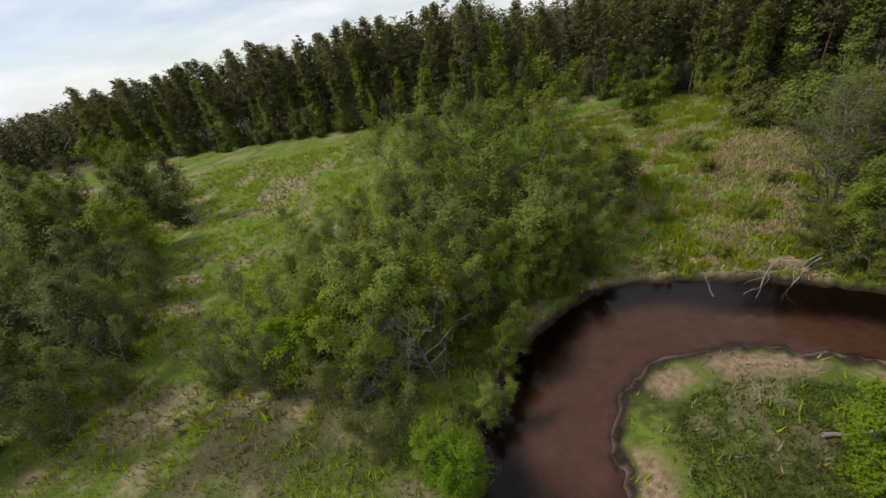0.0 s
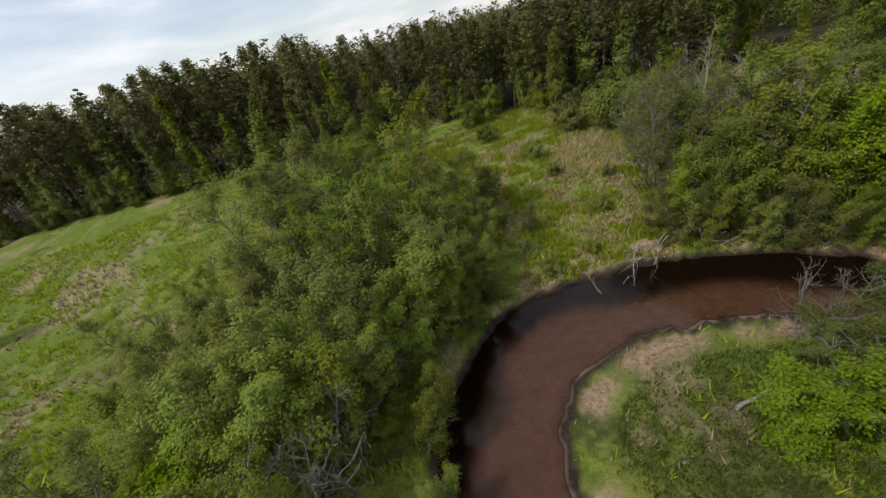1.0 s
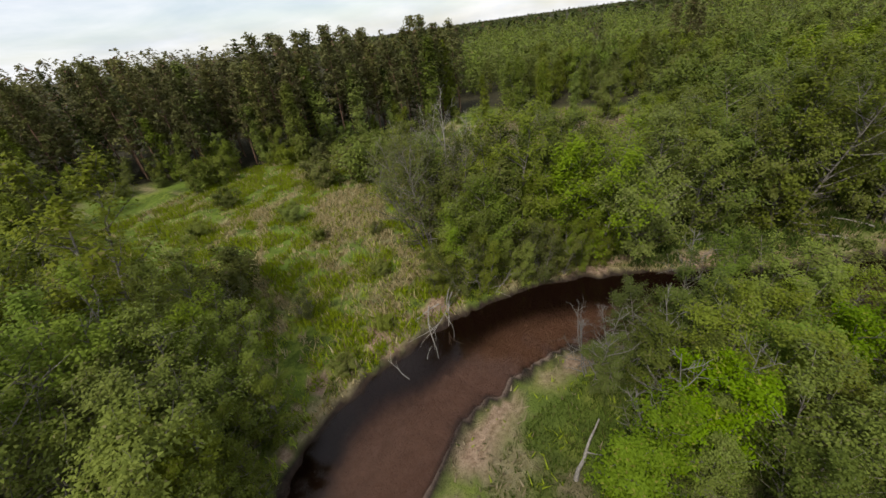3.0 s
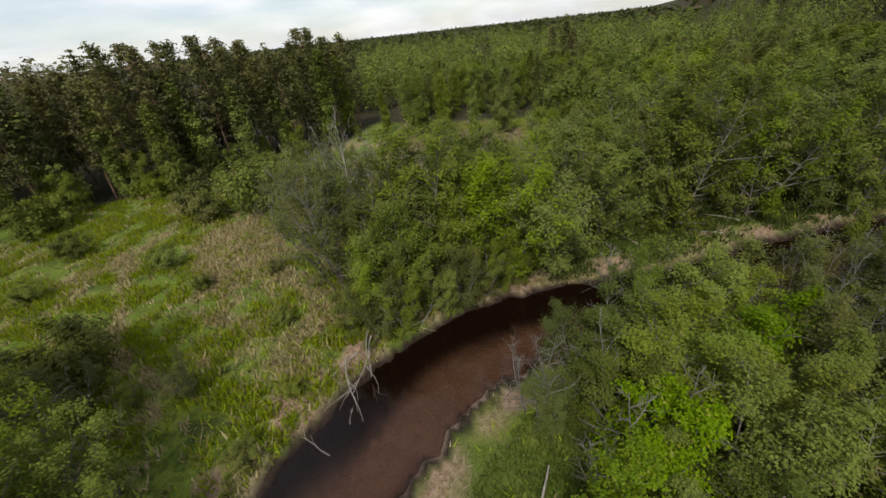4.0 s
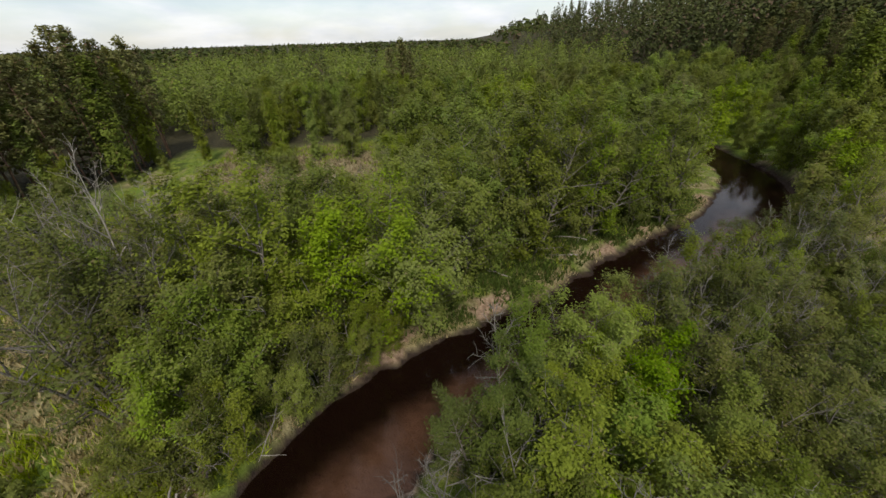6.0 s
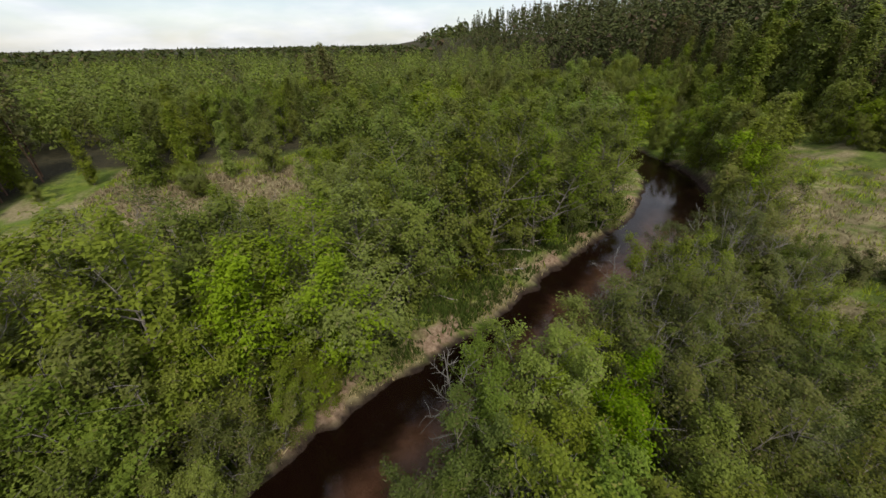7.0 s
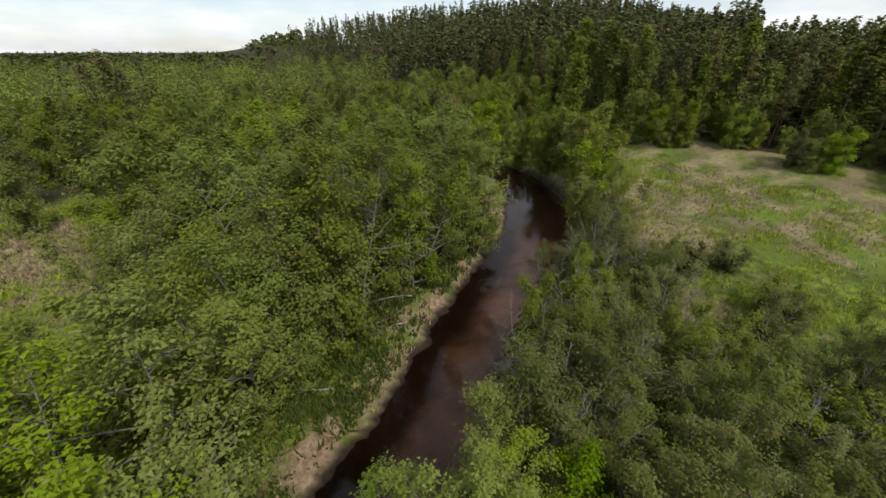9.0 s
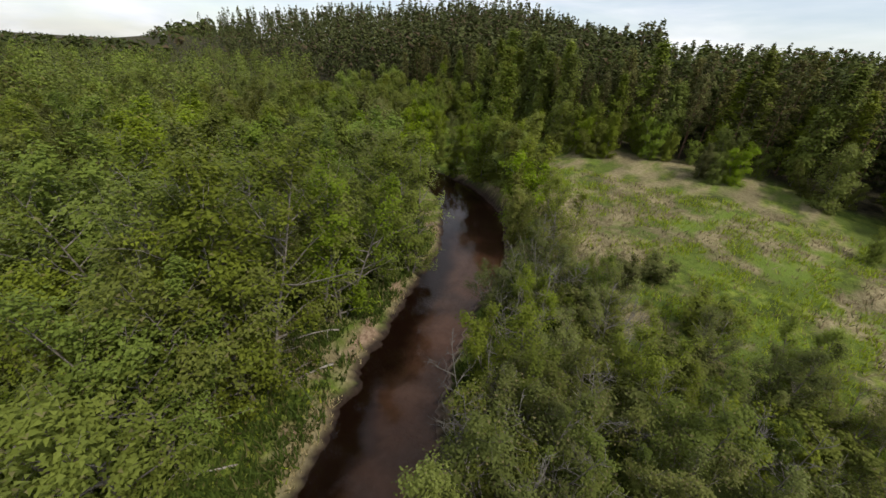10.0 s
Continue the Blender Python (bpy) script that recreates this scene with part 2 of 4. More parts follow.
def gz(x, y, dist=None):
    """Height of the ground."""
    x, y = np.atleast_1d(np.asarray(x, float)), np.atleast_1d(np.asarray(y, float))
    d, s, u = dist if dist is not None else river_dist(x, y)
    d = d + 0.35 * value_noise(x * 0.7, y * 0.7, 3) + 0.18 * value_noise(x * 2.1, y * 2.1, 4)
    land = 0.95 + 0.35 * value_noise(x * 0.06, y * 0.06, 1) + 0.16 * value_noise(x * 0.35, y * 0.35, 2)
    land = land + 0.07 * value_noise(x * 1.3, y * 1.3, 12)
    land = land - 0.4 + 3.0 * step01(y - 0.1 * x, 62, 105) * step01(-x, -110, -60)          # rise towards the pine wood
    south = -y - np.interp(x, [-60, 0, 25, 48, 75, 200], [40, 20, 0, 0, 32, 50])
    hill = 5.6 * np.clip((south - 30) / 42, 0, 1) + 5.0 * step01(south, 70, 150) + 14.0 * step01(south, 60, 125) * step01(x, 80, 135)
    land = land + hill * step01(-y - 0.3 * x, 0, 30)          # slope and wooded hill in the south
    bar = (s > 0) & (u > 38) & (u < 104)
    reach = np.where(bar, 4.5, 1.1)
    shore = 0.95 * step01(d, -0.1, reach) ** np.where(bar, 0.8, 0.6)
    out = np.where(d > 0, land * np.clip(shore, 0, 1) + 0.02, 0)
    depth = np.where(s > 0, 0.42, 0.75) * step01(-d, 0, 1.6)
    return np.where(d > 0, out, -depth - 0.03)


def g1(x, y):
    return float(gz(x, y)[0])


def quick_mesh(name, verts, faces, mats, smooth=False):
    me = bpy.data.meshes.new(name)
    verts = np.asarray(verts, np.float32)
    faces = np.asarray(faces, np.int32)
    k = faces.shape[1]
    me.vertices.add(len(verts))
    me.vertices.foreach_set("co", verts.ravel())
    me.loops.add(faces.size)
    me.loops.foreach_set("vertex_index", faces.ravel())
    me.polygons.add(len(faces))
    me.polygons.foreach_set("loop_start", np.arange(0, faces.size, k, dtype=np.int32))
    if smooth:
        me.polygons.foreach_set("use_smooth", np.ones(len(faces), bool))
    for m in mats:
        me.materials.append(m)
    me.update(calc_edges=True)
    return me


# ---- the ground, one sheet to the horizon ----
def axis(lo, hi, fine_lo, fine_hi, fine, grow):
    mid = list(np.arange(fine_lo, fine_hi + 1e-6, fine))
    up, p, s = [], fine_hi, fine
    while p < hi:
        s *= grow
        p += s
        up.append(p)
    dn, p, s = [], fine_lo, fine
    while p > lo:
        s *= grow
        p -= s
        dn.append(p)
    return np.array(dn[::-1] + mid + up)


TRAIL = [(62, 66), (56, 62), (46, 55.6), (40, 54.4), (34.8, 51.8), (29.5, 46.2), (24, 41), (22, 33)]


def dry_mask(x, y):
    k = 0.5 * value_noise(x * 0.11, y * 0.11, 5) + 0.4 * value_noise(x * 0.45, y * 0.45, 6) + 0.25 * value_noise(x * 1.7, y * 1.7, 7)
    k = k + 1.4 * np.exp(-((0.8 * (x - 40.5) + 0.6 * (y - 43)) ** 2 / 60 + (0.8 * (y - 43) - 0.6 * (x - 40.5)) ** 2 / 16))             # dry patch in the meadow
    k = k + 0.15 * np.exp(-((x + 6) ** 2 + (y - 13) ** 2) / 40)
    k = k + 0.26 * step01(-y, 28, 40) * step01(-x, -60, -45)                # southern meadow
    k = k + 0.55 * np.exp(-((x - 15.5) ** 2 + (y - 11.5) ** 2) / 14)
    k = k + 1.0 * np.exp(-((x - 78) ** 2 + (y - 23) ** 2) / 170) + 0.05 * step01(-x, 14, 30) * step01(y, 10, 25)
    k = k + 0.3 * np.exp(-((x + 11) ** 2 + (y - 16.5) ** 2) / 22) + 0.35 * np.exp(-((x + 24) ** 2 + (y - 20) ** 2) / 26)
    for (x0, y0), (x1, y1) in zip(TRAIL[:-1], TRAIL[1:]):          # trodden trail across the meadow
        t = np.clip(((x - x0) * (x1 - x0) + (y - y0) * (y1 - y0)) / ((x1 - x0) ** 2 + (y1 - y0) ** 2), 0, 1)
        k = k + 0.9 * np.exp(-((x - x0 - t * (x1 - x0)) ** 2 + (y - y0 - t * (y1 - y0)) ** 2) / 0.35)
    return step01(k, 0.12, 0.55)


def north_edge(x):
    return np.interp(x, [-140, -85, -13, 38, 57, 66, 82, 100], [150, 128, 103, 90, 70, 62, 50, 44])


def south_edge(x):
    return np.interp(x, [-60, -13, 15, 30, 48, 58, 75, 100, 150, 250, 400], [-52, -60, -70, -75, -72, -76, -88, -98, -110, -120, -140])


def bare_patch(x, y):
    """Patches of bare pinkish soil along the outer bank."""
    k = value_noise(x * 0.42, y * 0.42, 8) + 0.5 * value_noise(x * 1.1, y * 1.1, 18)
    k = k + 0.22 * step01(x, 35, 37) * step01(y, -16, -13) * step01(-y, -13, -10)
    for px, py, r in ((41, 1.8, 6), (38.8, 7.6, 5), (42.6, -4.5, 2), (45.5, -13, 4), (27.5, 21.5, 4), (24.5, 22.6, 3), (31, 18.6, 3)):
        k = k + 0.9 * np.exp(-((x - px) ** 2 + (y - py) ** 2) / r)
    return step01(k, 0.28, 0.6)


def litter_shade_mask(x, y):
    """Dark leaf and needle litter under the woods, plus painted shade and dulled patches."""
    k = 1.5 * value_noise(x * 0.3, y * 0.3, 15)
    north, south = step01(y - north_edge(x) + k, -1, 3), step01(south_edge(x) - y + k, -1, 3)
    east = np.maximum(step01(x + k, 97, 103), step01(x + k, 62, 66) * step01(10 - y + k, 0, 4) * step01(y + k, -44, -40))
    thicket = 0.6 * step01(x + 2 * k, 17, 23) * step01(-y + 2 * k, -3, 1) * step01(y + 2 * k, -24, -19) * step01(38 - x + k, 0, 3)   # old leaves and painted understorey shade under the willows
    # Noisy dark patches west of the river and inside the bend.
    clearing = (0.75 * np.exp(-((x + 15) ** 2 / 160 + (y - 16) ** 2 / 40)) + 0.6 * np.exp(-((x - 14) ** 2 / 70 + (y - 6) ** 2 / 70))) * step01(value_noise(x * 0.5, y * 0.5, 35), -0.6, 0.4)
    # The open southern meadow is only dulled with the litter colour.
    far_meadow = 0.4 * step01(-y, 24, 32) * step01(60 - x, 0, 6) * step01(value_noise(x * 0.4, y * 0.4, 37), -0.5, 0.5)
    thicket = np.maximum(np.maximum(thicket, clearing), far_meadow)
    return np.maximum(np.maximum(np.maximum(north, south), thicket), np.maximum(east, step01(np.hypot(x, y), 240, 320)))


def build_ground():
    xs, ys = axis(-2600, 3200, -24, 62, 0.5, 1.09), axis(-3000, 2800, -50, 44, 0.5, 1.09)
    X, Y = np.meshgrid(xs, ys)
    x, y = X.ravel(), Y.ravel()
    dist = river_dist(x, y)
    z = gz(x, y, dist)
    nx, ny = len(xs), len(ys)
    i = np.arange((ny - 1) * (nx - 1))
    a = (i // (nx - 1)) * nx + i % (nx - 1)
    me = quick_mesh("ground", np.stack([x, y, z], 1), np.stack([a, a + 1, a + nx + 1, a + nx], 1), [GROUND], True)
    d, s, u = dist
    dn = d + 0.35 * value_noise(x * 0.7, y * 0.7, 3) + 0.18 * value_noise(x * 2.1, y * 2.1, 4)
    bar = (s > 0) & (u > 42) & (u < 100)
    n1 = value_noise(x * 0.5, y * 0.5, 8)
    masks = {
        "dry": np.maximum(dry_mask(x, y), (s < 0) * (u > 60) * (1 - step01(dn + 0.9 * value_noise(x * 0.8, y * 0.8, 19), 0.9, 2.2)) * step01(value_noise(x * 0.35, y * 0.35, 36), -0.3, 0.35)),
        "litter_and_shade": litter_shade_mask(x, y),
        "soil": np.where(bar, step01(dn, 0.5, 0.9) * (1 - step01(dn, 1.6, 3.0)) * step01(n1, -0.5, 0.2),
                         step01(dn, 0.05, 0.3) * (1 - step01(dn + 0.7 * value_noise(x * 0.9, y * 0.9, 16) - 1.6 * step01(y, 17, 20) - 0.9 * step01(x, 35, 37) * step01(y, -7, -3), 1.3, 2.4)) * bare_patch(x, y) * np.where(s < 0, 1.0, 0.7)),
        # Wet mud; on the outer bank its dark also paints the undercut's shade.
        "mud_undercut": (1 - step01(dn, np.where(bar, 0.5, 0.25), np.where(bar, 0.9, 0.6))),
        "bed": (dn < 0.0).astype(float),
        # Sand share; deep outer water and shadowed far reach are darkened in colour.
        "bed_sand_depth": step01(np.where(s > 0, -dn * 0.9 + 2.0, -dn - 0.6 - 0.8 * step01(u, 70, 85) * (1 - step01(u, 112, 122))) + 0.7 * value_noise(x * 0.22, y * 0.22, 9), 0.6, 2.6) * (1 - step01(u, 150, 182) * 0.9),
    }
    for k, v in masks.items():
        me.attributes.new(k, "FLOAT", "POINT").data.foreach_set("value", np.asarray(v, np.float32))
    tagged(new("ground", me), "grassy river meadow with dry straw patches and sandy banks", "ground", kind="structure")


def build_water():
    n = len(RIV)
    nrm = np.stack([RT[:, 1], -RT[:, 0]], 1)
    v = []
    for k in (-1.6, -0.5, 0.5, 1.6):
        v.append(np.column_stack([RIV[:, :2] + nrm * (RIV[:, 2:3] * k), np.zeros(n)]))
    v = np.concatenate(v)
    f = [[r * n + i, (r + 1) * n + i, (r + 1) * n + i + 1, r * n + i + 1] for r in range(3) for i in range(n - 1)]
    tagged(new("water", quick_mesh("water", v, f, [WATER], True)), "dark brown peaty river water, still and glossy", "river", kind="structure")


build_ground()
build_water()


# ---- trees ----
def tubes(lines, sides):
    """Tapered tubes along polylines of (point, radius)."""
    V, F, o = [], [], 0
    ang = np.arange(sides) * 2 * math.pi / sides
    for pts, rad in lines:
        pts = np.asarray(pts)
        tang = np.gradient(pts, axis=0)
        tang /= np.linalg.norm(tang, axis=1)[:, None] + 1e-9
        ref = np.where(np.abs(tang[:, 2:]) < 0.9, [[0, 0, 1.0]], [[1.0, 0, 0]])
        u = np.cross(tang, ref)
        u /= np.linalg.norm(u, axis=1)[:, None] + 1e-9
        w = np.cross(tang, u)
        ring = pts[:, None] + (u[:, None] * np.cos(ang)[None, :, None] + w[:, None] * np.sin(ang)[None, :, None]) * np.asarray(rad)[:, None, None]
        V.append(ring.reshape(-1, 3))
        m = len(pts)
        i = np.arange((m - 1) * sides)
        r, c = i // sides, i % sides
        F.append(np.stack([o + r * sides + c, o + r * sides + (c + 1) % sides, o + (r + 1) * sides + (c + 1) % sides, o + (r + 1) * sides + c], 1))
        o += m * sides
    return np.concatenate(V), np.concatenate(F)


def leaves(rng, centres, length, width, up=0.4, along=None, facing=None):
    """Three-cornered leaves or needle tufts round the centres; they turn their faces up, and outwards where a facing is given."""
    n = len(centres)
    nrm = rng.normal(size=(n, 3))
    nrm[:, 2] = np.abs(nrm[:, 2]) + up
    if facing is not None:
        nrm = nrm * 0.5 + facing
    nrm /= np.linalg.norm(nrm, axis=1)[:, None]
    t = rng.normal(size=(n, 3)) if along is None else along + rng.normal(size=(n, 3)) * 0.25
    t -= nrm * np.sum(t * nrm, 1)[:, None]
    t /= np.linalg.norm(t, axis=1)[:, None] + 1e-9
    b = np.cross(nrm, t)
    s = rng.uniform(0.65, 1.3, (n, 1))
    l, w = length * s, width * s
    V = np.stack([centres - t * l * 0.65 + b * w, centres + t * l, centres - t * l * 0.65 - b * w], 1)
    return V.reshape(-1, 3), np.arange(3 * n).reshape(n, 3)


def curve_line(p, d, length, n, bend, rng, wob=0.08):
    pts, d = [np.array(p, float)], np.array(d, float)
    for _ in range(n):
        d = d + np.array([0, 0, bend]) + rng.normal(size=3) * wob
        d /= np.linalg.norm(d)
        pts.append(pts[-1] + d * length / n)
    return np.array(pts)


def along_line(pts, f):
    k = f * (len(pts) - 1)
    i = min(int(k), len(pts) - 2)
    return pts[i] + (pts[i + 1] - pts[i]) * (k - i)


def broadleaf(name, seed, height, radius, low, stems, boughs, per_twig, leaf, mat, bark, label, category, group, bare=0.0, spread=0.12, lean=0.12, twigs=7, wood_twigs=True, upright=0.1):
    """A broadleaved tree: stems, boughs and twigs in one mesh; sprays of leaves along the twigs in another."""
    rng = np.random.RandomState(seed)
    lines, sprays, axes = [], [], []
    for k in range(stems):
        a = 2 * math.pi * k / stems + rng.uniform(0, 1)
        out = lean * (1.9 if stems > 1 else 1) * rng.uniform(0.6, 1.3)
        off = np.array([math.cos(a), math.sin(a), 0]) * (0.25 * (stems > 1) + 0.02)
        hh = height * rng.uniform(0.74, 0.98) if k else height * 0.97
        pts = curve_line(off - np.array([0, 0, 0.3]), (math.cos(a) * out, math.sin(a) * out, 1), hh, 8, 0.035, rng, 0.05)
        lines.append((pts, np.linspace(0.011 * height * (1 if stems == 1 else 0.72), 0.012, len(pts))))
        axes.append(pts)
    for k in range(boughs):
        ax = axes[k % stems]
        f = low + (0.985 - low) * ((k + rng.rand()) / boughs)
        p = along_line(ax, f)
        g = (f - low) / (1 - low)
        prof = math.sin(math.pi * (0.2 + 0.76 * g)) ** 0.85 * (1.0 if k % 3 else 0.7)
        a = k * 2.399 + rng.uniform(-0.5, 0.5)
        rise = (0.1 + 0.85 * f) * rng.uniform(0.7, 1.3) + upright
        ln = radius * prof * rng.uniform(0.6, 1.15)
        pts = curve_line(p, (math.cos(a), math.sin(a), rise), ln, 4, 0.05, rng, 0.13)
        lines.append((pts, np.linspace(0.0055 * height * (1.1 - f) + 0.012, 0.007, len(pts))))
        naked = rng.rand() < bare
        way = pts[-1] - pts[0]
        way = way / (np.linalg.norm(way) + 1e-9)
        for j in range(twigs):
            q = along_line(pts, 0.22 + 0.78 * (j + rng.rand()) / twigs)
            d = way + rng.normal(size=3) * 0.75 + np.array([0, 0, 0.15])
            tw = curve_line(q, d / np.linalg.norm(d), ln * rng.uniform(0.2, 0.42) + 0.12, 2, 0.06, rng, 0.2)
            if wood_twigs and (naked or j % 3 == 0):
                lines.append((tw, np.linspace(0.012, 0.005, len(tw))))
            if not naked:
                sprays.append((tw, per_twig, 0.5 * (p + pts[2])))
        if not naked:
            sprays.append((pts[2:], per_twig, p))
    if per_twig:
        sprays += [(ax[-3:], 2 * per_twig, ax[-4]) for ax in axes]
    cut = 0.035 if height > 5 else 0.015
    big = [l for l in lines if l[1][0] > cut]
    thin = [l for l in lines if l[1][0] <= cut]
    v1, f1 = tubes(big, 5 if wood_twigs else 3)
    if thin:
        v2, f2 = tubes(thin, 3)
        v1, f1 = np.concatenate([v1, v2]), np.concatenate([f1, f2 + len(v1)])
    root = tagged(new(name), label, category, group)
    wood = new("trunk", quick_mesh("trunk", v1, f1, [bark], True))
    wood.parent = root
    if sprays:
        C, T, H = [], [], []
        for pts, n, heart in sprays:
            t = rng.uniform(0.05, 1.0, n) * (len(pts) - 1)
            i = np.minimum(t.astype(int), len(pts) - 2)
            seg = pts[i + 1] - pts[i]
            C.append(pts[i] + seg * (t - i)[:, None])
            T.append(seg / (np.linalg.norm(seg, axis=1)[:, None] + 1e-9))
            H.append(np.repeat(heart[None], n, 0))
        c = np.concatenate(C)
        c = c + rng.normal(size=c.shape) * spread
        c[:, 2] = np.maximum(c[:, 2], 0.12)
        way = np.concatenate(T) + rng.normal(size=c.shape) * 0.6
        from_bough, from_tree = c - np.concatenate(H), c - np.array([0, 0, 0.4 * height])
        facing = from_bough / (np.linalg.norm(from_bough, axis=1)[:, None] + 0.2) + from_tree / (np.linalg.norm(from_tree, axis=1)[:, None] + 0.5)
        v, f = leaves(rng, c, leaf, leaf * 0.58, 0.9, way, 0.75 * facing)
        crown = new("crown", quick_mesh("crown", v, f, [mat]))
        crown.parent = root
    return root


def conifer(name, seed, height, radius, low, mat, bark, label, group, spruce):
    """Spruce: drooping whorls down the stem. Pine: a bare stem with a clumpy crown near the top."""
    rng = np.random.RandomState(seed)
    stem = curve_line((0, 0, -0.3), (0, 0, 1), height + 0.2, 6, 0.02, rng, 0.012)
    lines = [(stem, np.linspace(0.009 * height, 0.02, len(stem)))]
    C, A = [], []
    n = 46 if spruce else 30
    for k in range(n):
        f = low + (1 - low) * (k + rng.rand()) / n
        g = (f - low) / (1 - low)
        p = along_line(stem, min(f, 0.995))
        prof = (1 - g) ** 0.75 * 0.95 + 0.06 if spruce else (math.sin(math.pi * (0.22 + 0.74 * g)) ** 0.8)
        a = k * 2.399 + rng.uniform(-0.4, 0.4)
        ln = radius * prof * rng.uniform(0.7, 1.15)
        d = (math.cos(a), math.sin(a), -0.25 + 0.6 * g if spruce else 0.1 + 0.7 * g)
        pts = curve_line(p, d, ln, 3, 0.08, rng, 0.06)
        lines.append((pts, np.linspace(0.05, 0.012, 4)))
        m = int(16 + 36 * prof) if spruce else 62
        for _ in range(m):
            t = rng.uniform(0.2, 1.0) if spruce else rng.uniform(0.45, 1.05)
            q = along_line(pts, min(t, 1.0)) + rng.normal(size=3) * ((0.18, 0.18, 0.1) if spruce else (0.42, 0.42, 0.26))
            C.append(q)
            side = rng.choice((-1, 1)) * 0.7
            A.append((math.cos(a + side), math.sin(a + side), -0.25) if spruce else rng.normal(size=3))
    v1, f1 = tubes(lines[:1], 6)
    v2, f2 = tubes(lines[1::2], 3)
    root = tagged(new(name), label, "tree", group)
    wood = new("trunk", quick_mesh("trunk", np.concatenate([v1, v2]), np.concatenate([f1, f2 + len(v1)]), [bark], True))
    wood.parent = root
    v, f = leaves(rng, np.array(C), 0.36 if spruce else 0.31, 0.16 if spruce else 0.17, 0.8, np.array(A))
    crown = new("crown", quick_mesh("crown", v, f, [mat]))
    crown.parent = root
    return root


USED = set()


def put(root, x, y, turn=0.0, size=1.0, sink=0.05, lean=(0, 0)):
    m = pose(x, y, g1(x, y) - sink, lean[0], lean[1], turn) @ Matrix.Scale(size, 4)
    ob = root if root.name not in USED else copy_thing(root, m)
    USED.add(root.name)
    ob.matrix_basis = m
    return ob



A_GROUP, W_GROUP = "alders along the river", "willows along the river"
NEAR_A, NEAR_B = "green alder tree with several grey stems on the river bank", "bushy tree with fresh bright green leaves on the river bank"
alders = [broadleaf("alder_tree", 11 + i, 12.0, (3.5, 3.9, 3.3)[i], 0.06, (3, 2, 4)[i], 84, 21, 0.108, (ALDER, ALDER, FRESH_ALDER)[i], BARK,
                    "tall green alder tree with several grey stems beside the river", "tree", A_GROUP, 0.05, 0.2) for i in range(3)]
fine_alders = [broadleaf("alder_tree", 21 + i, 8.0, (2.4, 2.7, 2.2, 2.5)[i], 0.05, (3, 4, 2, 3)[i], 66, 24, 0.08, (ALDER, FRESH_ALDER, ALDER, ALDER)[i], BARK, NEAR_A, "tree", A_GROUP, 0.06, 0.17)
               for i in range(4)]
shaded_alders = [broadleaf("alder_tree", 121 + i, 8.0, (2.3, 2.5)[i], 0.05, (3, 4)[i], 66, 24, 0.08, SHADED_ALDER, BARK, "bushy alder with grey stems inside the river bend, leaves coloured dark for low light", "tree", A_GROUP, 0.06, 0.17)
               for i in range(2)]
tall_alders = [broadleaf("alder_tree", 25 + i, 12.0, (3.1, 2.8, 3.4, 3.0)[i], 0.06, (3, 2, 4, 3)[i], 84, 19, 0.112, (ALDER, FRESH_ALDER)[i % 2], BARK,
                         "tall airy green alder with pale grey stems on the outer bank", "tree", A_GROUP, 0.07, 0.2, 0.14, upright=0.2) for i in range(4)]
brights = [broadleaf("bird_cherry_tree", 31 + i, 7.0, (2.5, 2.2)[i], 0.05, 3, 64, 23, 0.09, BRIGHT, BARK, NEAR_B, "tree", "bright trees on the bank", 0.03, 0.17)
           for i in range(2)]
willows = [broadleaf("willow_tree", 41 + i, 8.0, (2.1, 2.4, 1.9, 2.3)[i], 0.05, (4, 5, 3, 4)[i], 62, 19, 0.08, (WILLOW, WILLOW, ALDER, WILLOW)[i], BARK,
                     "grey-green willow with thin leaning stems and open crown", "tree", W_GROUP, 0.12, 0.17, 0.17, upright=0.25) for i in range(4)]
bushes = [broadleaf("willow_bush", 51 + i, 3.2, (1.6, 1.9)[i], 0.03, 6, 40, 16, 0.11, (WILLOW, ALDER)[i], BARK,
                    "low rounded green bush in the meadow grass", "bush", "meadow bushes", 0.0, 0.16, 0.25, wood_twigs=False) for i in range(2)]
bares = [broadleaf("half_bare_tree", 61 + i, 11.0, (2.6, 2.2)[i], 0.22, (3, 4)[i], 66, 13, 0.088, WILLOW, BARK,
                   "tall half-bare tree with grey twigs and sparse leaves", "tree", "half-bare trees", 0.30, 0.18) for i in range(2)]
deads = [broadleaf("dead_tree", 66 + i, 6.0, (1.9, 1.6)[i], 0.12, (4, 2)[i], 40, 0, 0.1, WILLOW, GREY_WOOD,
                   "dead leafless shrub of pale grey twigs on the bank", "dead tree", "dead trees on the bank", 1.0, 0.3, 0.22) for i in range(2)]
snag = broadleaf("dead_tree", 69, 12.0, 2.3, 0.28, 2, 26, 0, 0.1, WILLOW, PALE, "tall dead tree with pale bare trunks and broken branches", "dead tree", "dead trees on the bank", 1.0, 0.3, 0.12)
old_snag = broadleaf("dead_tree", 97, 13.0, 2.4, 0.5, 2, 22, 0, 0.1, WILLOW, PALE, "tall dead tree with two thick pale bare trunks", "dead tree", "dead trees on the bank", 1.0, 0.3, 0.08, upright=0.8)
birches = [broadleaf("birch_tree", 71 + i, 16.0, (2.7, 2.3, 3.0)[i], 0.06, 1, 70, 10, 0.235, BIRCH, PALE,
                     "slender birch with light green foliage at the wood's edge", "tree", "birches at the wood's edge", 0.0, 0.3, 0.04, wood_twigs=False, upright=0.25) for i in range(3)]
